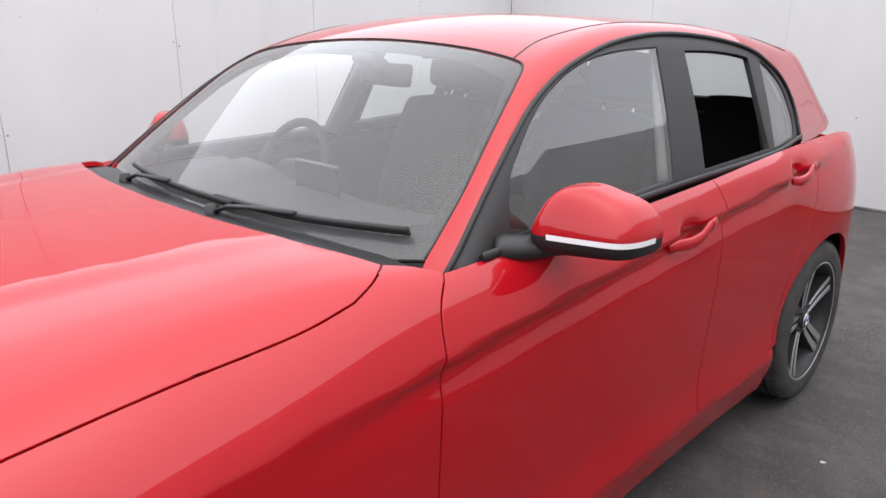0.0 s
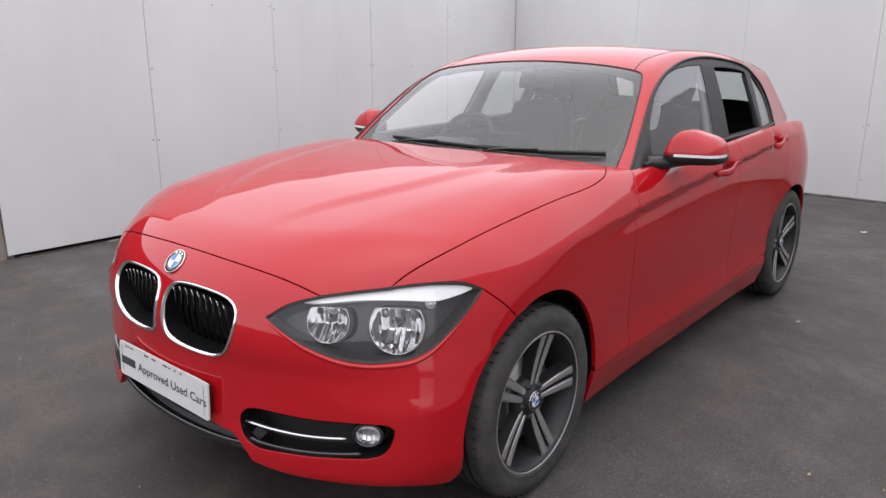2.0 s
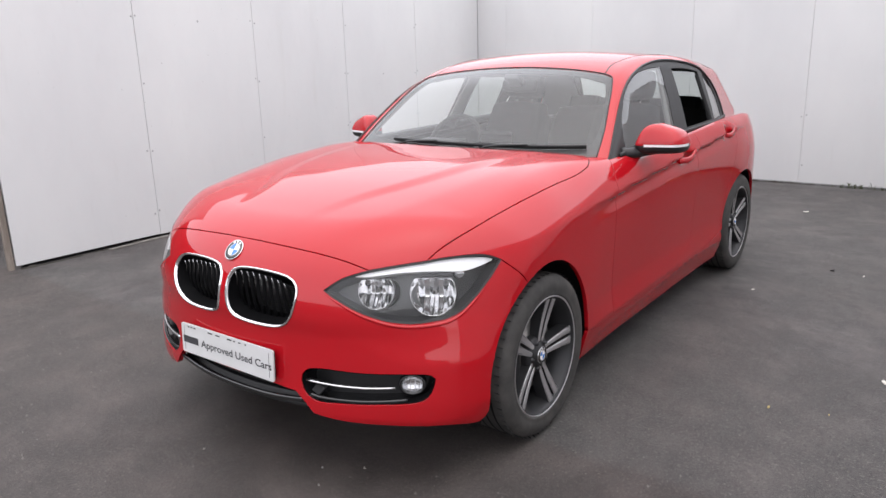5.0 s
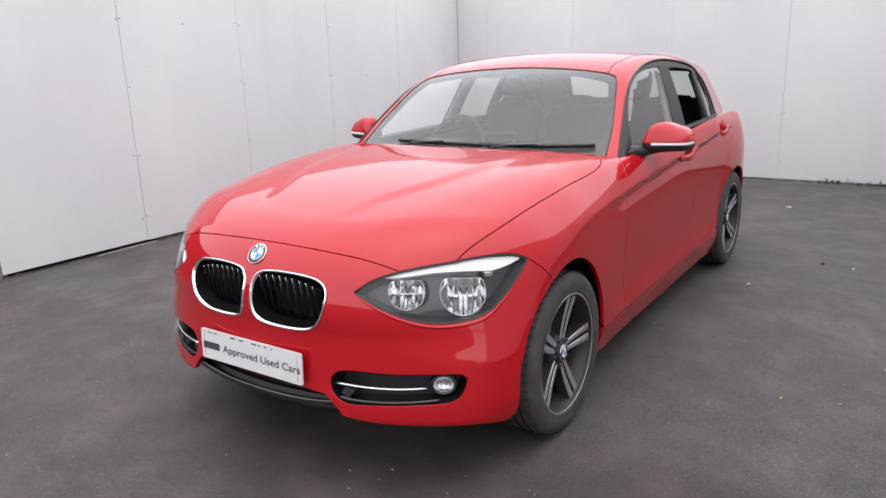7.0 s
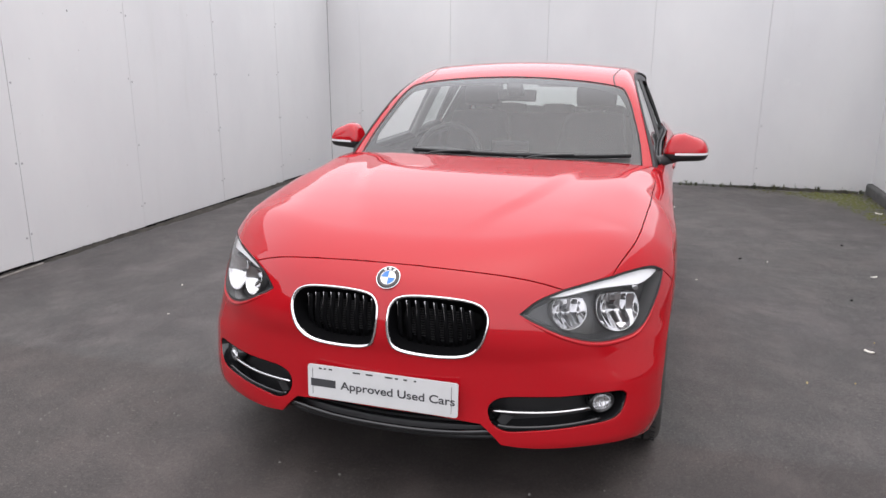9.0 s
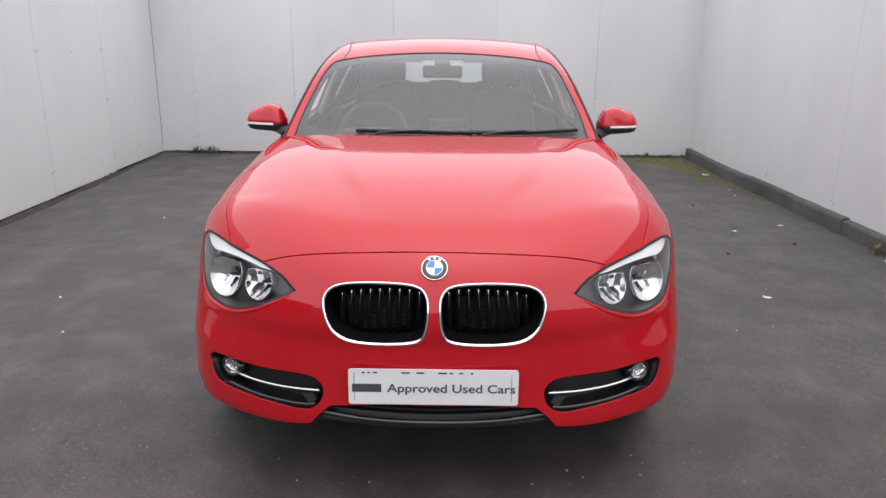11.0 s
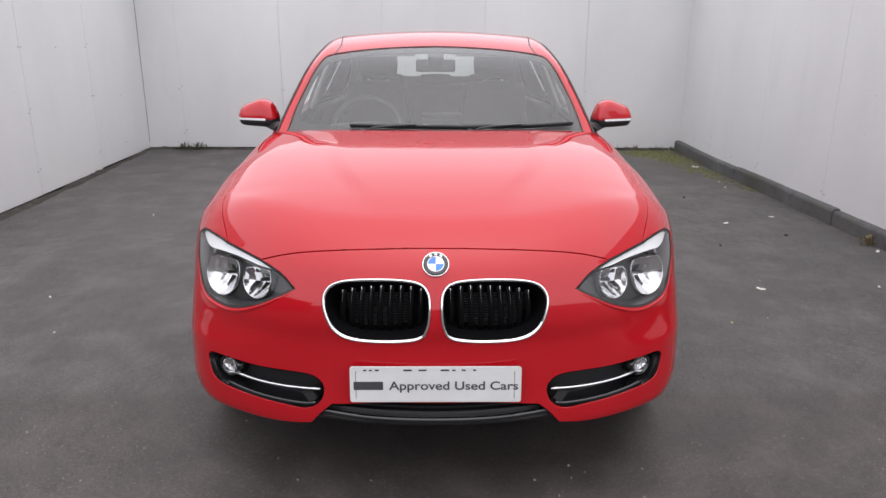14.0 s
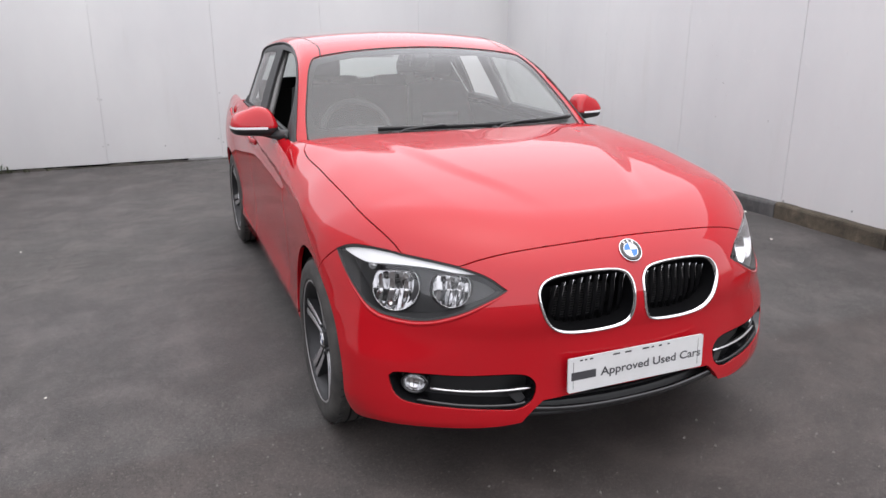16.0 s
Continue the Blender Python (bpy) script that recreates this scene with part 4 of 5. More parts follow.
for f in (False, True):
    rim = kid
    mir = np.array([-1, 1, 1]) if f else np.array([1, 1, 1])
    loops = [rim_on(NOSE, rim, s, i) for s, i in ((0.010, -0.002), (-0.002, -0.001), (-0.0055, 0.002), (-0.004, 0.006), (0.005, 0.008))]
    n = len(rim)
    v = np.concatenate(loops) * mir
    fc = [(k * n + i, k * n + (i + 1) % n, (k + 1) * n + (i + 1) % n, (k + 1) * n + i) for k in range(len(loops) - 1) for i in range(n)]
    fc = [q[::-1] for q in fc] if f else fc
    ring = piece("grille", mesh_of("grille", v, fc, CHROME), bumper, "chrome-rimmed grille with black upright slats")
    strip_between("grille_shroud", rim_on(NOSE, rim, 0.004, 0.0078), rim_on(NOSE, rim, 0.12, 0.02), MESHB, ring, f)
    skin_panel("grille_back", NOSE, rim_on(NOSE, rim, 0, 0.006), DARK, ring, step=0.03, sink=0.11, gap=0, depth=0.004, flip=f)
    poly = np.array([(p[0], p[2]) for p in rim_on(NOSE, rim, 0, 0.010)])
    for k in range(9):
        x = 0.045 + 0.0315 * k
        zs = []
        for a, b in zip(poly, np.roll(poly, -1, 0)):
            if (a[0] - x) * (b[0] - x) < 0:
                zs.append(a[1] + (b[1] - a[1]) * (x - a[0]) / (b[0] - a[0]))
        if len(zs) < 2:
            continue
        lo, hi = min(zs) - 0.004, max(zs) + 0.004
        pts = [(x, -0.72, z) for z in np.linspace(lo, hi, 9)]
        p, nn = NOSE.on(pts)
        sink = 0.014 + 0.045 * (1 - np.linspace(0, 1, 9)) ** 0.6
        q = (p - sink[:, None] * nn) * mir
        part("slat", tube(q, 0.0028, 8, flat=3.2, up=(1, 0, 0)), MESHB, ring)
        q2 = (p[5:] - (sink[5:, None] - 0.0135) * nn[5:]) * mir
        part("slat_edge", tube(q2, 0.0011, 6, up=(1, 0, 0), taper=lambda u: 0.3 + 0.7 * u), SATIN, ring, "silver slat edge")
    for k in range(14):
        z = 0.565 + k * 0.0085
        y = -0.64
        part("radiator_fin", box((0.20, 0.006, 0.0035), ((-0.17 if f else 0.17), y, z)), FIN, ring)

# side intakes, fog lights and the bright blades
for f in (False, True):
    sg = -1 if f else 1
    tray = strip_between("intake_wall", rim_on(NOSE, inlet, 0.002, 0.0005), rim_on(NOSE, inlet, 0.075, 0.012), GLOSS, bumper, f, "gloss black side intake")
    skin_panel("intake_back", NOSE, rim_on(NOSE, inlet, 0, 0.006), BLACK, tray, step=0.02, sink=0.072, gap=0, depth=0.004, flip=f)
    blade = spline([(0.366, -0.71, 0.379), (0.46, -0.68, 0.374), (0.56, -0.63, 0.374), (0.645, -0.58, 0.379)], 0.02)
    p, nn = NOSE.on(blade)
    part("blade", tube((p - 0.012 * nn) * [sg, 1, 1], 0.0052, 10, flat=1.6, up=(0, -1, 0)), SATIN, tray, "bright trim blade")
    p, nn = NOSE.on(spline([(0.375, -0.70, 0.335), (0.41, -0.70, 0.325), (0.55, -0.65, 0.324), (0.70, -0.57, 0.334)], 0.02))
    part("intake_lip", tube((p - 0.012 * nn) * [sg, 1, 1], 0.006, 8, up=(0, -1, 0)), GLOSS, tray)
    p, nn = NOSE.on([(0.372, -0.7, 0.345), (0.392, -0.7, 0.365), (0.43, -0.69, 0.358), (0.40, -0.7, 0.325)])
    q = np.concatenate([p - 0.02 * nn, p - 0.035 * nn]) * [sg, 1, 1]
    me = mesh_of("intake_flap", q, [(0, 1, 2, 3), (4, 5, 1, 0), (5, 6, 2, 1), (6, 7, 3, 2), (7, 4, 0, 3)], HOUSING, False)
    piece("intake_flap", me, tray)
    m = place_on(NOSE, (0.706, -0.555, 0.382), 0.030, f) @ Matrix.Diagonal((1.25, 1.0, 1, 1))
    fog = part("fog_light", absorb(bmesh.new(), lathe([(0.024, -0.03), (0.027, 0.0), (0.031, 0.006), (0.036, 0.004), (0.037, -0.03)], 32, "z"), m), GLOSS, bumper, "round fog light with clear lens", True)
    part("fog_reflector", dome(0.027, -0.018, m, 6, 28), REFLECT, fog, "", True)
    for k in range(4):
        part("fog_flute", box((0.0022, 0.038, 0.003), (0, 0, 0), 0.0008, seg=1, bm=None), REFLECT, fog, at=m @ Matrix.Translation(((k - 1.5) * 0.010, 0, -0.009)))
    part("fog_lens", dome(0.028, 0.007, m, 5, 28), LENS, fog, "", True).visible_shadow = False

# lower grille and splitter
low = [(x, -0.757 + 0.256 * x * x, 0.30) for x in np.linspace(-0.40, 0.40, 25)]
bm = bmesh.new()
rows = []
for x, y, _ in low:
    edge = 1 - 0.35 * (abs(x) / 0.4) ** 6
    rows.append([bm.verts.new((x, y + d, z)) for d, z in ((0.05, 0.375), (0.075, 0.34), (0.075, 0.30), (0.06, 0.285), (0.045, 0.27))])
for a, b in zip(rows, rows[1:]):
    for i in range(4):
        bm.faces.new((a[i], b[i], b[i + 1], a[i + 1])).smooth = True
lower_grille = part("lower_grille", bm, BLACK, bumper, "black lower grille under the number plate")
for z in (0.345, 0.325, 0.307):
    part("grille_bar", tube([(x * 0.82, y + 0.055, z) for x, y, _ in low], 0.004, 6, flat=1.3), MESHB, lower_grille)
part("splitter", tube([(x * 0.94, -0.757 + 0.256 * (x * 0.94) ** 2 + 0.026, 0.286 + 0.022 * abs(x / 0.4) ** 3) for x, *_ in low], 0.008, 12, flat=1.2), GLOSS, lower_grille, "gloss black lower lip")
part("under_lip", tube([(x * 0.96, -0.757 + 0.256 * x ** 2 + 0.05, 0.268 + 0.012 * abs(x / 0.4) ** 3) for x, *_ in low], 0.016, 10, flat=0.7), BLACK, lower_grille)
part("undertray", box((1.36, 3.6, 0.03), (0, 1.35, 0.19), 0.01), DARK, car)
part("front_undertray", box((0.96, 0.42, 0.03), (0, -0.36, 0.225), 0.01), DARK, car)

# number plate, with its sticker line
pm = Matrix.Translation((0, -0.748, 0.4215)) @ Matrix.Rotation(radians(90 - 3), 4, "X")


def rounded(w, h, t, r, n=5):
    bm = bmesh.new()
    pts = []
    for cx, cy, a0 in ((w / 2 - r, h / 2 - r, 0), (-w / 2 + r, h / 2 - r, 90), (-w / 2 + r, -h / 2 + r, 180), (w / 2 - r, -h / 2 + r, 270)):
        pts += [(cx + r * math.cos(radians(a0 + 90 * k / n)), cy + r * math.sin(radians(a0 + 90 * k / n))) for k in range(n + 1)]
    top = [bm.verts.new((x, y, t)) for x, y in pts]
    low_ = [bm.verts.new((x, y, 0)) for x, y in pts]
    bm.faces.new(top), bm.faces.new(low_[::-1])
    for i in range(len(pts)):
        j = (i + 1) % len(pts)
        bm.faces.new((low_[i], low_[j], top[j], top[i]))
    return bm


def lettering(text, height, width, mat, m, parent, name="lettering"):
    cu = bpy.data.curves.new(name, "FONT")
    cu.body, cu.size, cu.extrude, cu.offset = text, 1.0, 0.0, 0.018
    ob = bpy.data.objects.new(name, cu)
    me = bpy.data.meshes.new_from_object(ob)
    bpy.data.objects.remove(ob)
    v = np.empty(len(me.vertices) * 3)
    me.vertices.foreach_get("co", v)
    v = v.reshape(-1, 3)
    lo, hi = v.min(0), v.max(0)
    v[:, 0] = (v[:, 0] - lo[0]) / (hi[0] - lo[0]) * width
    v[:, 1] *= height / 0.70
    me.vertices.foreach_set("co", v.ravel())
    me.materials.append(mat.m)
    return piece(name, me, parent, at=m)


plate_shape = absorb(bmesh.new(), rounded(0.522, 0.115, 0.006, 0.008), pm)
PLATEM = Mat("plate_white", (0.72, 0.72, 0.72), 0.35)
PLATEM.to("Base Color", PLATEM.ramp(PLATEM.noise(9, 4), (0.3, (0.58, 0.58, 0.575)), (0.7, (0.65, 0.65, 0.65))))
plate = part("number_plate", plate_shape, PLATEM, bumper, "white plate with dark grey dealer sticker line")
part("plate_mount", absorb(bmesh.new(), rounded(0.50, 0.10, 0.012, 0.008), pm @ Matrix.Translation((0, 0, -0.013))), BLACK, plate)
GREY_INK = Mat("grey_ink", (0.05, 0.05, 0.055), 0.5)
part("dark_bar", box((0.090, 0.027, 0.0006)), GREY_INK, plate, at=pm @ Matrix.Translation((-0.205, -0.0035, 0.0066)))
lettering("Approved Used Cars", 0.027, 0.395, GREY_INK, pm @ Matrix.Translation((-0.143, -0.0165, 0.0066)), plate)
for x, w in ((-0.215, 0.010), (-0.198, 0.008), (-0.178, 0.012), (-0.085, 0.026), (-0.040, 0.024), (0.028, 0.026), (0.055, 0.010), (0.085, 0.012), (0.118, 0.008)):
    part("dark_bar", box((w, 0.005, 0.0006)), INK, plate, at=pm @ Matrix.Translation((x, 0.047, 0.0066)))
for x in (-0.243, 0.240):
    part("plate_edge", box((0.0016, 0.09, 0.0006)), SATIN, plate, at=pm @ Matrix.Translation((x, 0.0, 0.0065)))


def roundel(m, r, parent):
    """A round enamel badge with four quarters in a black ring."""
    b = part("badge", absorb(bmesh.new(), lathe([(0.0005, 0.0), (r * 0.98, 0.0), (r, 0.003), (r * 0.97, 0.0052), (r * 0.94, 0.0045), (0.0005, 0.0045)], 40, "z"), m), CHROME, parent, "round badge with blue and white quarters", True)
    part("badge_ring", absorb(bmesh.new(), lathe([(r * 0.60, 0.0047), (r * 0.60, 0.0054), (r * 0.92, 0.0052), (r * 0.92, 0.0040)], 40, "z"), m), GLOSS, b, "", True)
    part("badge_rim", absorb(bmesh.new(), lathe([(r * 0.575, 0.0047), (r * 0.585, 0.0062), (r * 0.625, 0.0062), (r * 0.635, 0.0047)], 40, "z"), m), CHROME, b, "", True)
    for k in range(4):
        bm = bmesh.new()
        c = bm.verts.new((0, 0, 0.0056))
        arc = [bm.verts.new((r * 0.58 * math.cos(a), r * 0.58 * math.sin(a), 0.0052)) for a in np.linspace(k * math.pi / 2, (k + 1) * math.pi / 2, 9)]
        for a, e in zip(arc, arc[1:]):
            bm.faces.new((c, a, e))
        part("badge_quarter", absorb(bmesh.new(), bm, m), BLUE if k % 2 else ENAMEL, b)
    for a in (60, 90, 120):
        part("badge_mark", absorb(bmesh.new(), box((r * 0.16, r * 0.18, 0.0008), (0, 0, 0)), m @ Matrix.Rotation(radians(a), 4, "Z") @ Matrix.Translation((r * 0.77, 0, 0.0055))), ENAMEL, b)
    return b


roundel(place_on(NOSE, (0, -0.67, 0.780), 0.0), 0.041, bumper)

# washer jets, bonnet joint and wipers
skin_panel("cowl", NOSE, across([(0, 0.570, 1.0), (0.30, 0.585, 1.0), (0.55, 0.625, 1.0), (0.722, 0.672, 0.993)], [(0.722, 0.672, 0.993), (0.748, 0.72, 0.985), (0.765, 0.755, 0.975)], [(0.765, 0.755, 0.975), (0.5, 0.75, 1.0), (0, 0.72, 1.0)]), BLACK, car, sink=0.020, step=0.05)
for pts, hub in (([(0.13, 0.690), (0.40, 0.725), (0.655, 0.805)], (0.16, 0.645)), ([(-0.40, 0.728), (-0.12, 0.688), (0.20, 0.690)], (-0.34, 0.655))):
    base = [(x, y, 0.975 + 0.70 * (y - 0.643 - 0.275 * x * x)) for x, y in pts]
    p, nn = CABIN.on(spline(base, 0.03))
    wiper = part("wiper", tube(p + 0.016 * nn, 0.007, 8, flat=1.3, up=(0, -0.6, 0.8)), RUBBER, car, "black windscreen wiper lying along the glass")
    part("blade_rubber", tube(p + 0.006 * nn, 0.005, 6, up=(0, -0.6, 0.8)), RUBBER, wiper)
    q = p[len(p) // 2] + 0.026 * nn[len(p) // 2]
    h = Vector((hub[0], hub[1], 0.992))
    part("wiper_arm", tube([h, h + Vector((0.05, 0.015, 0.02)), (h + Vector(q)) / 2 + Vector((0, 0, 0.012)), q], 0.009, 8, flat=0.6), BLACK, wiper)
    part("wiper_pivot", absorb(bmesh.new(), lathe([(0.0, 0.02), (0.014, 0.018), (0.018, -0.01)], 14, "z"), Matrix.Translation(h)), BLACK, wiper)

# roof aerial
bm = bmesh.new()
fin = [(2.62, 0.0, 0.016), (2.70, 0.030, 0.012), (2.78, 0.052, 0.006), (2.80, 0.050, 0.005), (2.80, 0.0, 0.014)]
zr = float(roof_mid(2.7)) - 0.004
lv = [bm.verts.new((-w, y, zr + h - 0.02 * (y - 2.62))) for y, h, w in fin]
rv = [bm.verts.new((w, y, zr + h - 0.02 * (y - 2.62))) for y, h, w in fin]
bm.faces.new(lv), bm.faces.new(rv[::-1])
for i in range(5):
    j = (i + 1) % 5
    bm.faces.new((lv[i], rv[i], rv[j], lv[j]))
bmesh.ops.recalc_face_normals(bm, faces=bm.faces[:])
part("aerial_fin", bm, PAINT, car, "small red roof aerial fin")

# door handles
for (y0, z0, y1, z1), doors in (((1.490, 0.876, 1.705, 0.902), front_doors), ((2.255, 0.932, 2.425, 0.956), rear_doors)):
    for door, sg in zip(doors, (1, -1)):
        pts = [(0.86, y0 + (y1 - y0) * u, z0 + (z1 - z0) * u) for u in np.linspace(0, 1, 13)]
        p, nn = NOSE.on(pts)
        u = np.linspace(0, 1, 13)
        base = np.minimum.reduce([p[:, 0], p[:, 0]])
        x = np.interp(u, [0, 1], [p[0, 0], p[-1, 0]]) + 0.016 * np.sin(np.pi * np.clip(u, 0.03, 0.97)) ** 0.5 + 0.002
        q = np.stack([x, p[:, 1], p[:, 2]], 1) * [sg, 1, 1]
        hd = part("handle", tube(q, 0.017, 14, flat=0.5, up=(1, 0, 0), taper=lambda t: 0.55 + 0.45 * math.sin(math.pi * min(max(t, 0.02), 0.98)) ** 0.4), PAINT, door, "red pull handle over a scooped recess")
        part("handle_pad", tube(q[-3:] + np.array([0.0005 * sg, 0.012, 0.002]), 0.014, 12, flat=0.5, up=(1, 0, 0)), PAINT, hd)

# belt mouldings
for f, fr in zip((1, -1), frames):
    p, nn = CABIN.on(spline([(0.757, 2.70, 1.018), (0.785, 2.4, 1.012), (0.81, 1.775, 1.004), (0.805, 1.2, 0.99), (0.79, 0.86, 0.976)], 0.05))
    part("belt_moulding", tube((p + 0.006 * nn) * [f, 1, 1], 0.011, 8, flat=0.6, up=(1, 0, 0)), BLACK, fr, "black belt seal")
    part("inner_seal", tube((p - 0.022 * nn) * [f, 1, 1], 0.022, 8, flat=0.8, up=(1, 0, 0)), BLACK, fr)
    p, nn = CABIN.on(spline(SHOULDER_OUT, 0.04))
    part("frame_seal", tube((p + 0.001 * nn) * [f, 1, 1], 0.006, 8, up=(1, 0, 0)), RUBBER, fr)


# ---------------------------------------------------------------- door mirrors
def mirror_shape(n=26, m=20):
    """The closed shell of a door mirror: x outward, y back, z up."""
    bm = bmesh.new()
    grid = []
    soft = lambda t: 0.5 * (t + math.sqrt(t * t + 0.05))
    for i in range(m + 1):
        v = -math.pi / 2 + math.pi * i / m
        ring = []
        for k in range(n):
            u = 2 * math.pi * k / n
            c = lambda t, e: math.copysign(abs(math.cos(t)) ** e, math.cos(t))
            s = lambda t, e: math.copysign(abs(math.sin(t)) ** e, math.sin(t))
            x, y, z = c(v, 0.26) * c(u, 0.32), c(v, 0.40) * s(u, 0.70), s(v, 0.58)
            top = 1.02 - 0.30 * soft(x + 0.30) - 0.08 * max(0, x) ** 2 - 0.05 * soft(-x - 0.5)
            px = 0.108 * x - 0.020 * max(z, 0) * (1.2 * math.tanh(3 * x) - 0.3)
            py = (0.105 if y < 0 else 0.03) * y * (1 - 0.25 * max(z, 0)) + 0.03 * x
            pz = (0.084 * top if z > 0 else 0.054) * z + 0.004 * x
            ring.append(bm.verts.new((px, py, pz)))
        grid.append(ring)
    for a, b in zip(grid, grid[1:]):
        for k in range(n):
            q = [a[k], a[(k + 1) % n], b[(k + 1) % n], b[k]]
            bm.faces.new(q).smooth = True
    bmesh.ops.remove_doubles(bm, verts=bm.verts[:], dist=1e-5)
    bmesh.ops.recalc_face_normals(bm, faces=bm.faces[:])
    return bm


for sg in (1, -1):
    at = Matrix.Translation((sg * 0.915, 1.085, 1.024)) @ Matrix.Diagonal((sg, 1, 1, 1))

    def kept(test, grow=1.0):
        bm = mirror_shape(64, 40)
        for v in bm.verts:
            v.co *= grow
        for level in (-0.018, -0.012, -0.007):
            bmesh.ops.bisect_plane(bm, geom=bm.verts[:] + bm.edges[:] + bm.faces[:], plane_co=(0, 0, level), plane_no=(0, 0, 1))
        bmesh.ops.delete(bm, geom=[f for f in bm.faces if not test(f.calc_center_median())], context="FACES")
        return absorb(bmesh.new(), bm, at)
    foot = part("door_mirror", kept(lambda c: c.z <= -0.012), BLACK, car, "red door mirror with black foot and clear indicator strip", True)
    part("mirror_cap", kept(lambda c: c.z > -0.012 and c.y < 0.030 + 0.2 * c.x), PAINT, foot, "red cap", True)
    part("mirror_back", kept(lambda c: c.z > -0.012 and c.y >= 0.030 + 0.2 * c.x), BLACK, foot, "", True)
    part("indicator", kept(lambda c: -0.018 < c.z < -0.007 and c.x > -0.028 and c.y < 0.01, 1.012), BROW, foot, "clear indicator strip", True)
    arm = spline([(sg * 0.765, 0.925, 0.978), (sg * 0.800, 0.965, 0.976), (sg * 0.850, 1.03, 0.980), (sg * 0.92, 1.075, 0.990)], 0.015)
    part("mirror_arm", tube(arm, 0.030, 14, flat=0.72, taper=lambda u: 1.35 - 0.55 * u), BLACK, foot, "", True)


# ---------------------------------------------------------------- wheels
SIPE = Mat("tread_shadow", (0.014, 0.014, 0.014), 0.9)


def wheel():
    """A wheel on the y axis plane: its face looks to +x, its hub at the origin."""
    R = 0.318
    prof = [(0.226, -0.100), (0.233, -0.108), (0.252, -0.114), (0.275, -0.116), (0.294, -0.112), (0.307, -0.102), (0.3138, -0.088), (0.317, -0.06), (R, 0.0), (0.317, 0.06), (0.3138, 0.088), (0.307, 0.102), (0.294, 0.112), (0.275, 0.117), (0.258, 0.116), (0.246, 0.113), (0.241, 0.1145), (0.236, 0.110), (0.227, 0.100)]
    rim = [(0.217, -0.10), (0.224, -0.105), (0.234, -0.104), (0.230, -0.09), (0.206, -0.06), (0.203, 0.03), (0.210, 0.070), (0.221, 0.092), (0.229, 0.102), (0.2355, 0.1055), (0.2355, 0.1085), (0.229, 0.1085), (0.222, 0.104), (0.217, 0.090), (0.206, 0.066), (0.199, 0.02), (0.20, -0.06)]
    w = part("wheel", lathe(rim, 72), ALLOY, car, "dark alloy wheel with five bright double spokes", True)
    part("tyre", lathe(prof, 80), TYRE, w, "black road tyre", True)
    # the tread's grooves are not cut: dark bands and bars carry their shade
    for xx in (-0.055, -0.018, 0.018, 0.055):
        part("groove", lathe([(0.3185, xx - 0.0042), (0.3192, xx - 0.003), (0.3192, xx + 0.003), (0.3185, xx + 0.0042)], 80), DARK, w)
    for k in range(60):
        a = 2 * math.pi * k / 60
        for x0 in (0.083,):
            b = box((0.030, 0.0022, 0.004), (0, 0, 0))
            part("tread_sipe", absorb(bmesh.new(), b, Matrix.Rotation(a, 4, "X") @ Matrix.Translation((x0, 0.0, 0.3150)) @ Matrix.Rotation(radians(-12), 4, "Y")), SIPE, w)
    part("rim_edge", lathe([(0.2275, 0.1060), (0.2290, 0.1098), (0.2335, 0.1102), (0.2355, 0.1085)], 72), ALLOYF, w, "machined rim edge", True)
    part("brake_disc", lathe([(0.07, 0.015), (0.145, 0.015), (0.145, 0.04), (0.07, 0.04), (0.065, 0.055), (0.0, 0.055)], 48), DISC, w, "", True)
    part("caliper", absorb(bmesh.new(), box((0.06, 0.055, 0.16), (0.028, -0.13, 0.02), 0.012), Matrix()), ALLOY, w)
    part("hub", lathe([(0.0, 0.088), (0.033, 0.088), (0.036, 0.078), (0.068, 0.074), (0.076, 0.060), (0.078, 0.02)], 40), ALLOY, w, "", True)

    def bar(a0, s0, s1, r0, r1, w0, w1, x0, x1, depth, grow=0.0):
        """A spoke along angle a0 from radius r0 to r1, set off sideways by s0 at its foot and s1 at the rim."""
        bm = bmesh.new()
        rows = []
        for u in np.linspace(0, 1, 9):
            r = r0 + (r1 - r0) * u
            a = a0 + math.asin(max(-0.9, min(0.9, (s0 + (s1 - s0) * u ** 0.8) / r)))
            hw = (w0 + (w1 - w0) * u) / 2 + grow
            x = x0 + (x1 - x0) * u - 0.003 * math.sin(math.pi * u)
            c, t = Vector((0, math.sin(a), math.cos(a))), Vector((0, math.cos(a), -math.sin(a)))
            rows.append([bm.verts.new(Vector((xx, 0, 0)) + c * r + t * s) for s, xx in ((-hw * 1.3, x - depth), (-hw, x - 0.002), (-hw * 0.82, x), (hw * 0.82, x), (hw, x - 0.002), (hw * 1.3, x - depth))])
        for p, q in zip(rows, rows[1:]):
            for i in range(6):
                j = (i + 1) % 6
                bm.faces.new((p[i], p[j], q[j], q[i]))
        bm.faces.new(rows[0]), bm.faces.new(rows[-1][::-1])
        bmesh.ops.recalc_face_normals(bm, faces=bm.faces[:])
        return bm
    for k in range(5):
        a = 2 * math.pi * k / 5 + 0.24
        for s in (-1, 1):
            part("spoke", bar(a, s * 0.0125, s * 0.0235, 0.046, 0.223, 0.018, 0.031, 0.074, 0.098, 0.046), ALLOY, w)
            part("spoke_face", bar(a, s * 0.0125, s * 0.0235, 0.048, 0.2275, 0.0130, 0.0255, 0.0755, 0.0995, 0.001), ALLOYF, w, "bright machined spoke face")
        ab = a + math.pi / 5
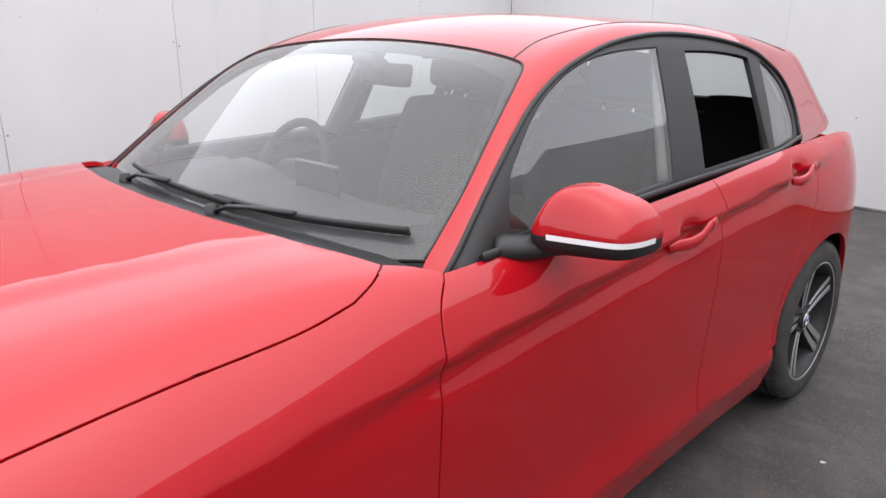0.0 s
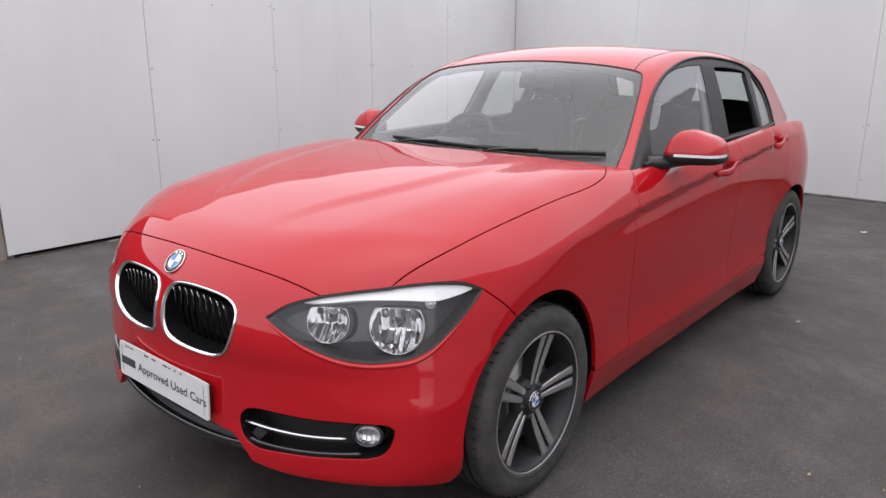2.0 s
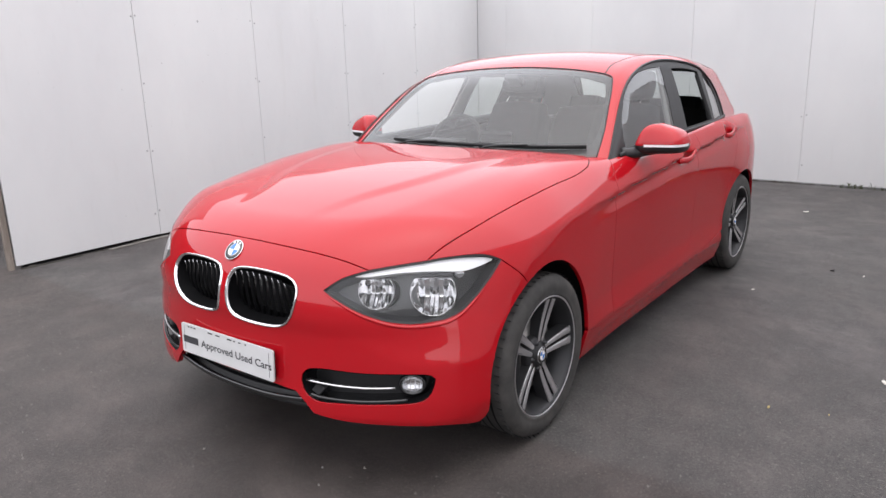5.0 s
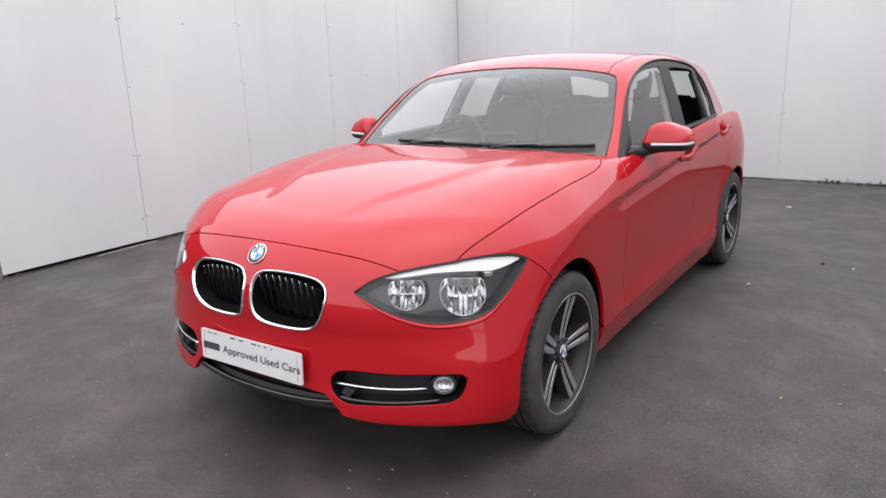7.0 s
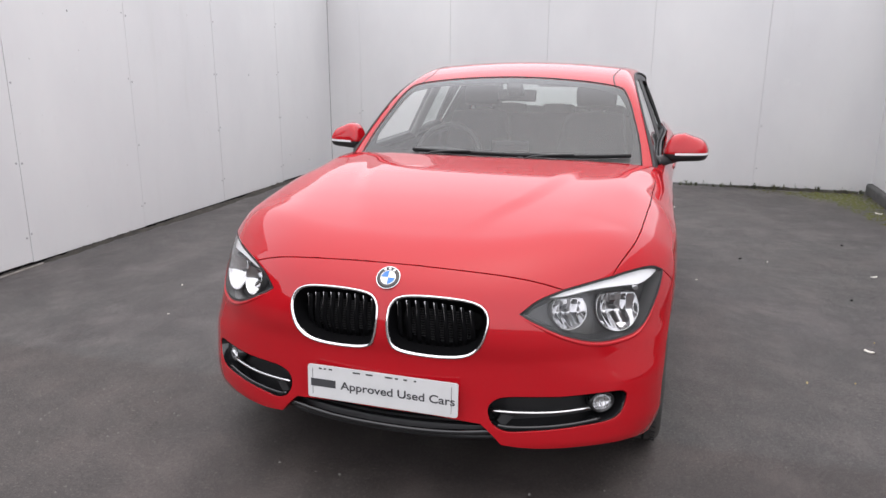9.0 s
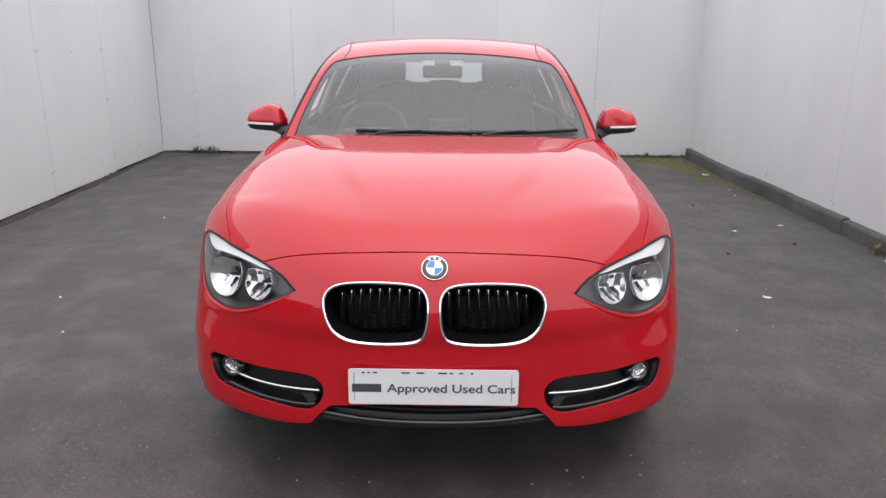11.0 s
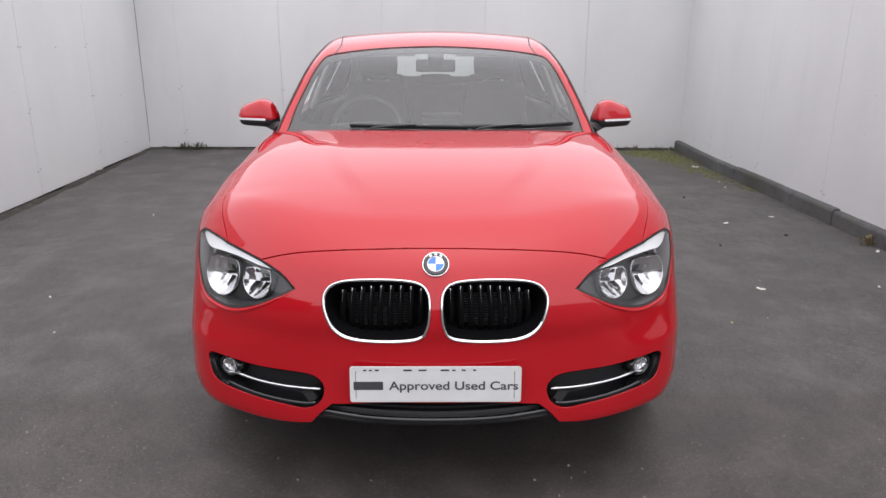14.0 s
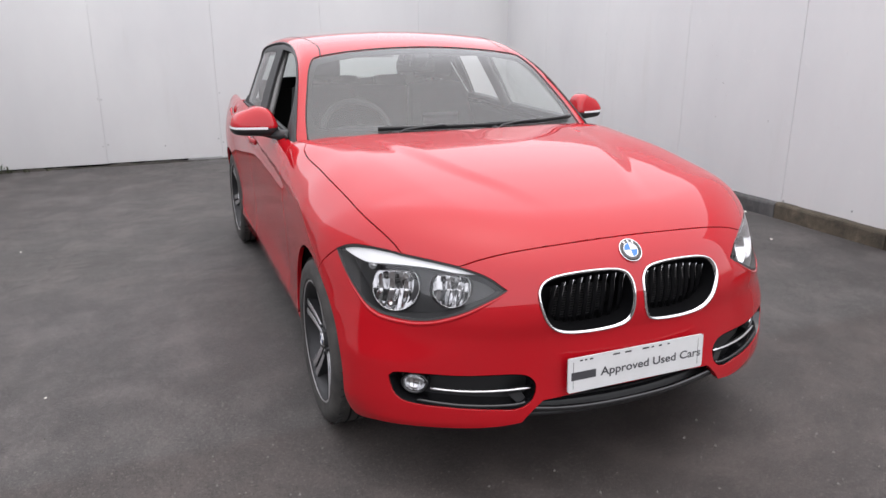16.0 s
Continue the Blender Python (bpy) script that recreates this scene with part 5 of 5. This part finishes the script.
        part("wheel_bolt", absorb(bmesh.new(), lathe([(0.0, 0.012), (0.007, 0.012), (0.0085, 0.0), (0.012, -0.004)], 6), Matrix.Translation((0.073, 0.055 * math.sin(ab), 0.055 * math.cos(ab)))), ALLOY, w)
    roundel(Matrix.Translation((0.086, 0, 0)) @ Matrix.Rotation(radians(90), 4, "Y") @ Matrix.Rotation(radians(90), 4, "Z"), 0.033, w)
    return w


w0 = wheel()
w0.matrix_basis = Matrix.Translation((0.768, 0.042, 0.318))


def wheel_copy(m):
    made = {}
    for o in (w0, *w0.children_recursive):
        made[o] = o.copy()
        scene.collection.objects.link(made[o])
        made[o].parent = made.get(o.parent, o.parent)
        made[o].matrix_parent_inverse = o.matrix_parent_inverse
    made[w0].matrix_basis = m


wheel_copy(Matrix.Translation((0.750, 2.70, 0.318)) @ Matrix.Rotation(radians(25), 4, "X"))
wheel_copy(Matrix.Translation((-0.768, 0.042, 0.318)) @ Matrix.Rotation(radians(180), 4, "Z") @ Matrix.Rotation(radians(14), 4, "X"))
wheel_copy(Matrix.Translation((-0.750, 2.70, 0.318)) @ Matrix.Rotation(radians(180), 4, "Z") @ Matrix.Rotation(radians(50), 4, "X"))
for yc in (0.042, 2.70):
    for sg in (1, -1):
        bm = bmesh.new()
        rows = []
        for a in np.linspace(-22, 202, 29):
            c, s = math.cos(radians(a)), math.sin(radians(a))
            ra, yo = (0.37, yc - 0.012) if yc < 1 else (0.352, yc)
            lip = float(NOSE.on([(0.87, yo + (ra + 0.012) * c, 0.315 + (ra + 0.012) * s)])[0][0, 0]) - 0.022
            rows.append([bm.verts.new((sg * x, yo + r * c, 0.315 + r * s)) for x, r in ((lip, ra + 0.006), (lip - 0.02, ra + 0.02), (0.55, ra + 0.024), (0.54, 0.20))])
        for p, q in zip(rows, rows[1:]):
            for i in range(3):
                bm.faces.new((p[i], p[i + 1], q[i + 1], q[i])).smooth = True
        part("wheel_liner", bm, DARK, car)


# ---------------------------------------------------------------- cabin
both("door_card", NOSE, outline([(0.80, 0.70, 0.955), (0.80, 1.3, 0.965), (0.81, 1.9, 0.98), (0.79, 2.6, 0.99), (0.76, 3.25, 0.96)], [(0.76, 3.25, 0.96), (0.80, 3.2, 0.5)], [(0.80, 3.2, 0.5), (0.86, 2.7, 0.72), (0.86, 2.2, 0.45), (0.84, 1.5, 0.32), (0.84, 0.75, 0.32)], [(0.84, 0.75, 0.32), (0.80, 0.70, 0.955)]), TRIM, car, sink=0.07, step=0.06, depth=0.03)
skin_panel("tailgate_trim", TAIL, across([(0, 3.47, 0.99), (0.4, 3.45, 0.99), (0.72, 3.33, 0.985)], [(0.72, 3.33, 0.985), (0.80, 3.2, 0.6)], [(0.80, 3.2, 0.6), (0, 3.5, 0.6)]), TRIM, car, disc=True, sink=0.04, step=0.06)
part("cabin_floor", box((1.5, 2.6, 0.05), (0, 1.95, 0.28), 0.01), TRIM, car)
part("bulkhead", box((1.45, 0.05, 0.62), (0, 0.70, 0.62), 0.01), DARK, car)
part("parcel_shelf", box((1.18, 0.5, 0.03), (0, 3.08, 0.93), 0.01), TRIM, car)
part("tailgate_ledge", box((1.16, 0.05, 0.16), (0, 3.17, 1.01), 0.01), TRIM, car)

# dashboard
bm = bmesh.new()
rows = []
for x in np.linspace(-0.72, 0.72, 33):
    hump = 0.035 * math.exp(-((x + 0.37) / 0.19) ** 4) + 0.012 * math.exp(-(x / 0.16) ** 4)
    dy = 0.10 * (x / 0.72) ** 2
    rows.append([bm.verts.new((x, y + dy, z)) for y, z in ((0.66, 0.925), (0.75, 0.945), (0.88, 0.955), (1.00, 0.955 + hump * 0.8), (1.065, 0.95 + hump), (1.085, 0.93 + hump), (1.09, 0.88), (1.06, 0.80), (1.08, 0.70), (1.02, 0.60))])
for a, b in zip(rows, rows[1:]):
    for i in range(9):
        bm.faces.new((a[i], b[i], b[i + 1], a[i + 1])).smooth = True
dash = part("dashboard", bm, TRIM, car, "dark grey dashboard with an instrument hood")
part("screen_display", box((0.20, 0.012, 0.085), (0.03, 1.03, 1.0), 0.006), GLOSS, dash)
for x in (-0.62, -0.09, 0.10, 0.64):
    part("air_vent", box((0.11, 0.012, 0.05), (x, 1.095 + 0.1 * (x / 0.72) ** 2, 0.875), 0.006), GLOSS, dash)

# steering wheel
sm = Matrix.Translation((-0.37, 1.205, 0.925)) @ Matrix.Rotation(radians(90 - 24), 4, "X")
sw = part("steering_wheel", absorb(bmesh.new(), tube([(0.182 * math.cos(a), 0.182 * math.sin(a), 0) for a in np.linspace(0, 2 * math.pi, 40, endpoint=False)], 0.0155, 10, True), sm), TRIM, car, "black leather steering wheel", True)
part("wheel_boss", absorb(bmesh.new(), box((0.15, 0.12, 0.05), (0, -0.005, -0.015), 0.02), sm), TRIM, sw)
for a in (0, 180, 270):
    part("wheel_arm", absorb(bmesh.new(), box((0.12, 0.03, 0.012), (0.115, 0, -0.005), 0.004), sm @ Matrix.Rotation(radians(a), 4, "Z")), TRIM, sw)
part("column", absorb(bmesh.new(), box((0.09, 0.09, 0.22), (0, 0, -0.13), 0.02), sm), TRIM, sw)

# inside mirror
part("inside_mirror", box((0.215, 0.028, 0.066), (0, 1.315, 1.262), 0.012, Matrix.Rotation(radians(-10), 4, "X"), seg=3), BLACK, car, "black rear-view mirror", True)
part("mirror_housing", box((0.085, 0.09, 0.045), (0, 1.262, 1.298), 0.012, Matrix.Rotation(radians(-37), 4, "X"), seg=3), BLACK, car, "", True)
for sg in (1, -1):
    part("sun_visor", box((0.40, 0.16, 0.016), (sg * 0.31, 1.43, 1.335), 0.006, Matrix.Rotation(radians(14), 4, "X")), LINER, car)


def padded(size, at, turn, bow=0.0, taper=0.0, bm=None):
    """A rounded cushion, bowed across and tapered upward."""
    one = bmesh.new()
    bmesh.ops.create_cube(one, size=1.0)
    bmesh.ops.subdivide_edges(one, edges=one.edges[:], cuts=7, use_grid_fill=True)
    for v in one.verts:
        p = v.co * 2
        k = lambda a, b, c: a * math.sqrt(max(0, 1 - 0.30 * (b * b + c * c) / 2))
        q = Vector((k(p.x, p.y, p.z), k(p.y, p.x, p.z), k(p.z, p.x, p.y)))
        q.y += bow * (abs(q.x) ** 2.5)
        q.x *= 1 - taper * (q.z + 1) / 2
        v.co = Vector((q.x * size[0], q.y * size[1], q.z * size[2])) / 2
    for f in one.faces:
        f.smooth = True
    return absorb(bm or bmesh.new(), one, Matrix.Translation(at) @ turn)


def seat(x, label):
    lean = Matrix.Rotation(radians(-18), 4, "X")
    s = part("seat", padded((0.50, 0.52, 0.18), (x, 1.62, 0.50), Matrix.Rotation(radians(8), 4, "X")), CLOTH, car, label, True)
    part("backrest", padded((0.50, 0.17, 0.66), (x, 1.90, 0.82), lean, -0.5, 0.22), CLOTH, s, "", True)
    part("headrest", padded((0.255, 0.115, 0.165), (x, 2.03, 1.235), lean), CLOTH, s, "", True)
    for d in (-0.055, 0.055):
        part("headrest_post", tube([(x + d, 1.985, 1.08), (x + d, 2.015, 1.19)], 0.0065, 8), CHROME, s, "bright steel post")


seat(0.37, "charcoal cloth front seat with headrest")
seat(-0.37, "charcoal cloth driver seat behind the steering wheel")
bench = part("rear_bench", padded((1.24, 0.50, 0.20), (0, 2.47, 0.52), Matrix()), CLOTH, car, "charcoal cloth rear bench", True)
part("bench_back", padded((1.24, 0.16, 0.58), (0, 2.80, 0.78), Matrix.Rotation(radians(-22), 4, "X")), CLOTH, bench, "", True)
for x in (-0.37, 0.0, 0.37):
    part("rear_headrest", padded((0.25, 0.10, 0.13), (x, 2.92, 1.055), Matrix.Rotation(radians(-15), 4, "X")), CLOTH, bench, "", True)
both("quarter_trim", CABIN, GLASS_Q, TRIM, car, sink=0.030, step=0.04, gap=-0.004)
part("centre_console", box((0.22, 0.75, 0.30), (0, 1.45, 0.47), 0.04, seg=3), TRIM, car, "", True)
for sg in (1, -1):
    p, nn = CABIN.on(spline([(0.80, 1.665, 1.00), (0.73, 1.735, 1.19), (0.64, 1.81, 1.36)], 0.05))
    part("pillar_lining", tube((p - 0.04 * nn) * [sg, 1, 1], 0.05, 8, flat=0.35, up=(1, 0, 0)), LINER, car)
skin_panel("tailgate_lining", CABIN, across([(0, 3.05, 1.352), (0.3, 3.02, 1.35), (0.56, 2.93, 1.335)], [(0.56, 2.93, 1.335), (0.62, 3.06, 1.26), (0.66, 3.22, 1.12), (0.70, 3.28, 0.985)], [(0.70, 3.28, 0.985), (0.4, 3.44, 0.97), (0, 3.47, 0.97)]), TRIM, car, holes=[REAR_GLASS], step=0.05, sink=0.02)


# ---------------------------------------------------------------- kerb, litter and growth in the yard
KERB_X = 2.922
kerb = thing("kerb", "low grey concrete kerb along the foot of the white wall", "kerb", (KERB_X, 2.5, 0), kind="structure")
rk = random.Random(7)
y = WALL_B - 0.02
while y > -1.1:
    ln = 0.915
    lo = max(-1.15, y - ln)
    z = min(ground_z(KERB_X, y), ground_z(KERB_X, lo))
    tall = 0.118 + rk.uniform(-0.010, 0.010)
    bm = bmesh.new()
    prof = [(0.0, -0.06), (0.0, tall - 0.022), (0.006, tall - 0.008), (0.018, tall), (0.075, tall), (0.075, -0.06)]
    ys = np.linspace(y - 0.004, lo + 0.004, 9)
    rows = []
    for yy in ys:
        gz = ground_z(KERB_X, yy)
        j = [rk.uniform(-0.002, 0.002) for _ in prof]
        rows.append([bm.verts.new((KERB_X + px + jj, yy, gz + pz + jj)) for (px, pz), jj in zip(prof, j)])
    for a, b in zip(rows, rows[1:]):
        for i in range(5):
            bm.faces.new((a[i], b[i], b[i + 1], a[i + 1]))
    bm.faces.new(rows[0]), bm.faces.new(rows[-1][::-1])
    bmesh.ops.recalc_face_normals(bm, faces=bm.faces[:])
    part("kerb_stone", bm, CONC if lo > 1.4 else OLDKERB, kerb, "" if lo > 1.4 else "brown stained old kerb stone")
    y = lo

# shade at the wall foot, put in as near-black boards behind the sheets
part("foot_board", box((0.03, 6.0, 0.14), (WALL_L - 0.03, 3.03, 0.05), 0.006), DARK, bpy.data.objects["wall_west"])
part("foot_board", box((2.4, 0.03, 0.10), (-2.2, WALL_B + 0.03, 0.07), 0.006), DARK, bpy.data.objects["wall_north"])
# the corner line's shade is a solid near-black strip
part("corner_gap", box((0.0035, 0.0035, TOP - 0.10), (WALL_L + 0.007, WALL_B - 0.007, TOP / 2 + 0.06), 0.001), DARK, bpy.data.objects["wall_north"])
BATTEN = Mat("weathered_batten", (0.34, 0.32, 0.29), 0.8)
BATTEN.to("Base Color", BATTEN.ramp(BATTEN.noise(12, 5), (0.3, (0.15, 0.135, 0.12)), (0.7, (0.31, 0.29, 0.27))))
EDGE = Mat("bare_timber_edge", (0.2, 0.17, 0.14), 0.85)
EDGE.to("Base Color", EDGE.ramp(EDGE.noise(12, 5, 0.6, (3, 3, 0.3)), (0.3, (0.13, 0.105, 0.085)), (0.7, (0.29, 0.25, 0.215))))
part("end_post", box((0.045, 0.04, TOP), (WALL_L - 0.028, -0.045, TOP / 2), 0.006), EDGE, bpy.data.objects["wall_west"], "bare brown timber edge")
tagged(part("loose_batten", box((0.016, 0.55, 0.012), (WALL_L + 0.05, 0.93, ground_z(WALL_L + 0.05, 0.9) + 0.006), 0.003, Matrix.Rotation(radians(2), 4, "Z")), BATTEN), "weathered thin timber batten lying along the wall foot", "batten")
# added backdrop wall that closes the west side and balances reflections
tagged(part("wall_far", box((0.12, 16, 3.2), (-8.0, -2.0, 1.6), 0.01), CONC), "dark plain wall added beyond the yard opening to balance reflections", "wall", kind="structure")
YARD = Mat("grey_render", (0.2, 0.2, 0.2), 0.85)
YARD.to("Base Color", YARD.ramp(YARD.noise(3, 5), (0.3, (0.15, 0.15, 0.153)), (0.7, (0.24, 0.24, 0.243))))
yard = tagged(part("wall_yard", box((0.12, 4.6, 2.3), (-5.32, 2.7, 1.15), 0.01), YARD), "plain grey wall with dark foot beyond the yard opening", "wall", kind="structure")
# simplified dark band along the lower part of the wall
part("dark_board", box((0.03, 4.6, 0.53), (-5.243, 2.7, 0.285), 0.006), BLACK, yard, "dark band along the foot")
part("rail", box((0.02, 4.6, 0.025), (-5.216, 2.7, 0.29), 0.004), STEEL, yard, "thin grey rail")


def soil_ridge(a, b, n, seed):
    """An uneven wedge of dirt along a wall foot from a to b, spilling towards the side n."""
    rd = random.Random(seed)
    bm = bmesh.new()
    a, b, n = Vector((*a, 0)), Vector((*b, 0)), Vector((*n, 0))
    count = int((b - a).length / 0.025)
    rows, h, w = [], 0.012, 0.03
    for k in range(count + 1):
        h = min(0.026, max(0.002, h + rd.uniform(-0.006, 0.006)))
        w = min(0.085, max(0.010, w + rd.uniform(-0.014, 0.014)))
        p = a + (b - a) * k / count
        row = []
        for u, v in ((-0.02, 1.0), (0.15, 1.0), (0.5, 0.55), (1.0, -0.15)):
            q = p + n * (w * u)
            row.append(bm.verts.new((q.x, q.y, ground_z(q.x, q.y) + h * v * rd.uniform(0.75, 1.2) if v > 0 else ground_z(q.x, q.y) - 0.003)))
        rows.append(row)
    for p, q in zip(rows, rows[1:]):
        for i in range(3):
            bm.faces.new((p[i], q[i], q[i + 1], p[i + 1])).smooth = True
    bmesh.ops.recalc_face_normals(bm, faces=bm.faces[:])
    return bm


soil = soil_ridge((WALL_L + 0.01, 0.0), (WALL_L + 0.01, WALL_B - 0.02), (1, 0), 4)
absorb(soil, soil_ridge((WALL_L + 0.01, WALL_B - 0.012), (2.85, WALL_B - 0.012), (0, -1), 6))
tagged(part("soil", soil, SOIL), "dark dirt gathered along the foot of the walls", "soil", kind="stuff")

# unseen wall, added to shape light and reflections on the car's front
BUILD = Mat("dull_plaster", (0.30, 0.295, 0.29), 0.85)
BUILD.to("Base Color", BUILD.ramp(BUILD.noise(1.2, 5), (0.3, (0.25, 0.245, 0.24)), (0.7, (0.36, 0.355, 0.35))))
tagged(part("wall_south", box((40, 0.3, 2.7), (2.0, -13.0, 1.35), 0.02), BUILD), "unseen plain grey wall added to the south for bounce and reflections", "wall", kind="structure")


def moss_patch(pts, height=0.006):
    """A low uneven cushion inside an outline on the ground."""
    poly = spline([(x, y, 0) for x, y in pts], 0.06, True)[:, :2]
    lo, hi = poly.min(0), poly.max(0)
    g = np.array([(a, b) for a in np.arange(lo[0], hi[0], 0.03) for b in np.arange(lo[1], hi[1], 0.03)])
    g = g[inside_poly(g, poly)]
    rm = random.Random(3)
    bm = bmesh.new()
    for x, y in g:
        d = np.min(np.hypot(*(poly - (x, y)).T))
        if rm.random() > min(0.8, 0.10 + d / 0.30) * (1.25 + 1.3 * noise.noise(Vector((x * 3.1, y * 3.1, 4.0)))):
            continue
        r, h = rm.uniform(0.014, 0.03), height * rm.uniform(0.4, 1.3)
        z = ground_z(x, y)
        cx, cy = x + rm.uniform(-0.012, 0.012), y + rm.uniform(-0.012, 0.012)
        c = bm.verts.new((cx, cy, z + h))
        ring = [bm.verts.new((cx + r * rm.uniform(0.7, 1.2) * math.cos(a), cy + r * rm.uniform(0.7, 1.2) * math.sin(a), z - 0.002)) for a in np.linspace(0, 2 * math.pi, 7, endpoint=False)]
        for i in range(7):
            bm.faces.new((c, ring[i], ring[(i + 1) % 7])).smooth = True
    return bm


tagged(part("moss", moss_patch([(2.90, 6.03), (2.0, 6.03), (1.65, 5.9), (2.15, 5.7), (2.45, 5.3), (2.60, 4.9), (2.74, 4.3), (2.86, 3.6), (2.915, 3.5), (2.915, 4.5)]), MOSS), "yellow-green moss on the asphalt by the kerb", "moss", kind="stuff")


def tufts(spots, seed):
    rt = random.Random(seed)
    bm = bmesh.new()
    for x, y, size, count in spots:
        for _ in range(count):
            a, lean = rt.uniform(0, 2 * math.pi), rt.uniform(0.1, 0.9)
            h, w = size * rt.uniform(0.5, 1.2), rt.uniform(0.003, 0.008)
            bx, by = x + rt.gauss(0, size * 0.35), y + rt.gauss(0, size * 0.12)
            by = min(by, WALL_B - 0.02)
            bz = ground_z(bx, by) - 0.003
            d, s = Vector((math.cos(a), math.sin(a), 0)), Vector((-math.sin(a), math.cos(a), 0))
            p = [Vector((bx, by, bz)), Vector((bx, by, bz)) + d * h * lean * 0.35 + Vector((0, 0, h * 0.6)), Vector((bx, by, bz)) + d * h * lean + Vector((0, 0, h * (1 - 0.4 * lean)))]
            if p[2].y > WALL_B - 0.012:
                continue
            v = [bm.verts.new(p[0] - s * w * 0.6), bm.verts.new(p[0] + s * w * 0.6), bm.verts.new(p[1] + s * w), bm.verts.new(p[1] - s * w), bm.verts.new(p[2])]
            bm.faces.new((v[0], v[1], v[2], v[3])), bm.faces.new((v[3], v[2], v[4]))
    return bm


rs = random.Random(11)
spots = [(x, WALL_B - 0.05, rs.uniform(0.03, 0.085), rs.randint(4, 16)) for x in np.arange(1.0, 2.9, 0.09)]
spots += [(rs.uniform(-3.3, 0.9), WALL_B - 0.04, rs.uniform(0.02, 0.04), rs.randint(2, 6)) for _ in range(16)]
tagged(part("weeds", tufts(spots, 5), GREEN), "low green weeds and grass along the wall foot", "weeds", kind="stuff")
tagged(part("corner_weed", tufts([(x, WALL_B - 0.07, s, c) for x, s, c in ((-3.16, 0.05, 10), (-3.05, 0.11, 22), (-2.97, 0.07, 12), (-2.86, 0.12, 20), (-2.74, 0.06, 12), (-2.6, 0.05, 8), (-2.4, 0.03, 6), (-2.15, 0.03, 5))], 8), GREEN), "straggly weed clump at the foot of the white wall", "weeds", kind="stuff")
tagged(part("dry_weed", tufts([(2.89, 1.86, 0.09, 22)], 9), DRY), "small dry grey-green weed against the kerb", "weeds", kind="stuff")


def scrap(name, x, y, size, mat, label, seed, group):
    """A curled flake lying on the ground."""
    rc = random.Random(seed)
    bm = bmesh.new()
    z = ground_z(x, y) + 0.001
    n = 9
    turn = rc.uniform(0, math.pi)
    top, low_ = [], []
    for k in range(n):
        a = 2 * math.pi * k / n
        r = size * rc.uniform(0.6, 1.1)
        u, v = r * math.cos(a), r * 0.5 * math.sin(a)
        p = (x + u * math.cos(turn) - v * math.sin(turn), y + u * math.sin(turn) + v * math.cos(turn))
        lift = 0.35 * abs(u) * rc.uniform(0.2, 1.0)
        top.append(bm.verts.new((*p, z + 0.004 + lift)))
        low_.append(bm.verts.new((*p, z + lift * 0.6)))
    c, d = bm.verts.new((x, y, z + 0.006)), bm.verts.new((x, y, z))
    for k in range(n):
        j = (k + 1) % n
        bm.faces.new((c, top[k], top[j])), bm.faces.new((d, low_[j], low_[k])), bm.faces.new((top[k], low_[k], low_[j], top[j]))
    tagged(part(name, bm, mat), label, "litter", group)


YELLOW = Mat("yellow_leaf", (0.42, 0.33, 0.14), 0.7)
for i, (x, y, s) in enumerate(((1.905, 1.216, 0.028), (2.239, 2.64, 0.026), (2.62, 2.70, 0.022), (0.92, 4.69, 0.03), (1.085, 2.27, 0.012), (-2.166, 1.09, 0.013), (2.80, 4.95, 0.035), (2.86, 1.70, 0.025), (2.70, 3.85, 0.018), (2.74, 4.1, 0.015), (-2.28, 2.95, 0.012), (2.52, 1.1, 0.012), (1.6, 2.9, 0.010), (-1.9, 0.6, 0.008))):
    scrap("litter_flake", x, y, s, PALE, "pale dry flake lying on the asphalt", i, "pale flakes on the asphalt")
for i, (x, y, s) in enumerate(((1.537, 0.72, 0.011), (1.96, 1.36, 0.009), (1.75, 0.78, 0.006))):
    scrap("yellow_leaf", x, y, s, YELLOW, "small yellowed leaf lying on the asphalt", 40 + i, "yellow leaves on the asphalt")
for i, (x, y, s) in enumerate(((1.415, 2.94, 0.02), (2.22, 3.55, 0.022), (2.50, 2.2, 0.016), (2.0, 2.1, 0.015))):
    scrap("dark_crumb", x, y, s, DARK, "small dark crumb of debris on the asphalt", 60 + i, "dark crumbs on the asphalt")

# loose grit over the near ground
rg = random.Random(21)
bm = bmesh.new()
for k in range(4600):
    x, y, r = rg.uniform(-3.3, 2.9), rg.uniform(-2.6, 5.9) if k % 3 == 0 else rg.uniform(-2.3, 0.4), 0.0014 + 0.0046 * rg.random() ** 4
    if abs(x) < 0.7 and -0.5 < y < 3.3:
        continue
    z = ground_z(x, y)
    t = bm.verts.new((x, y, z + r * 1.2))
    ring = [bm.verts.new((x + r * rg.uniform(0.6, 1.3) * math.cos(a), y + r * rg.uniform(0.6, 1.3) * math.sin(a), z)) for a in (0, 1.6, 3.1, 4.7)]
    for i in range(4):
        bm.faces.new((t, ring[i], ring[(i + 1) % 4]))
GRIT = Mat("pale_grit", (0.16, 0.15, 0.14), 0.85)
tagged(part("grit", bm, GRIT), "loose pale grit scattered over the asphalt", "grit", kind="stuff")
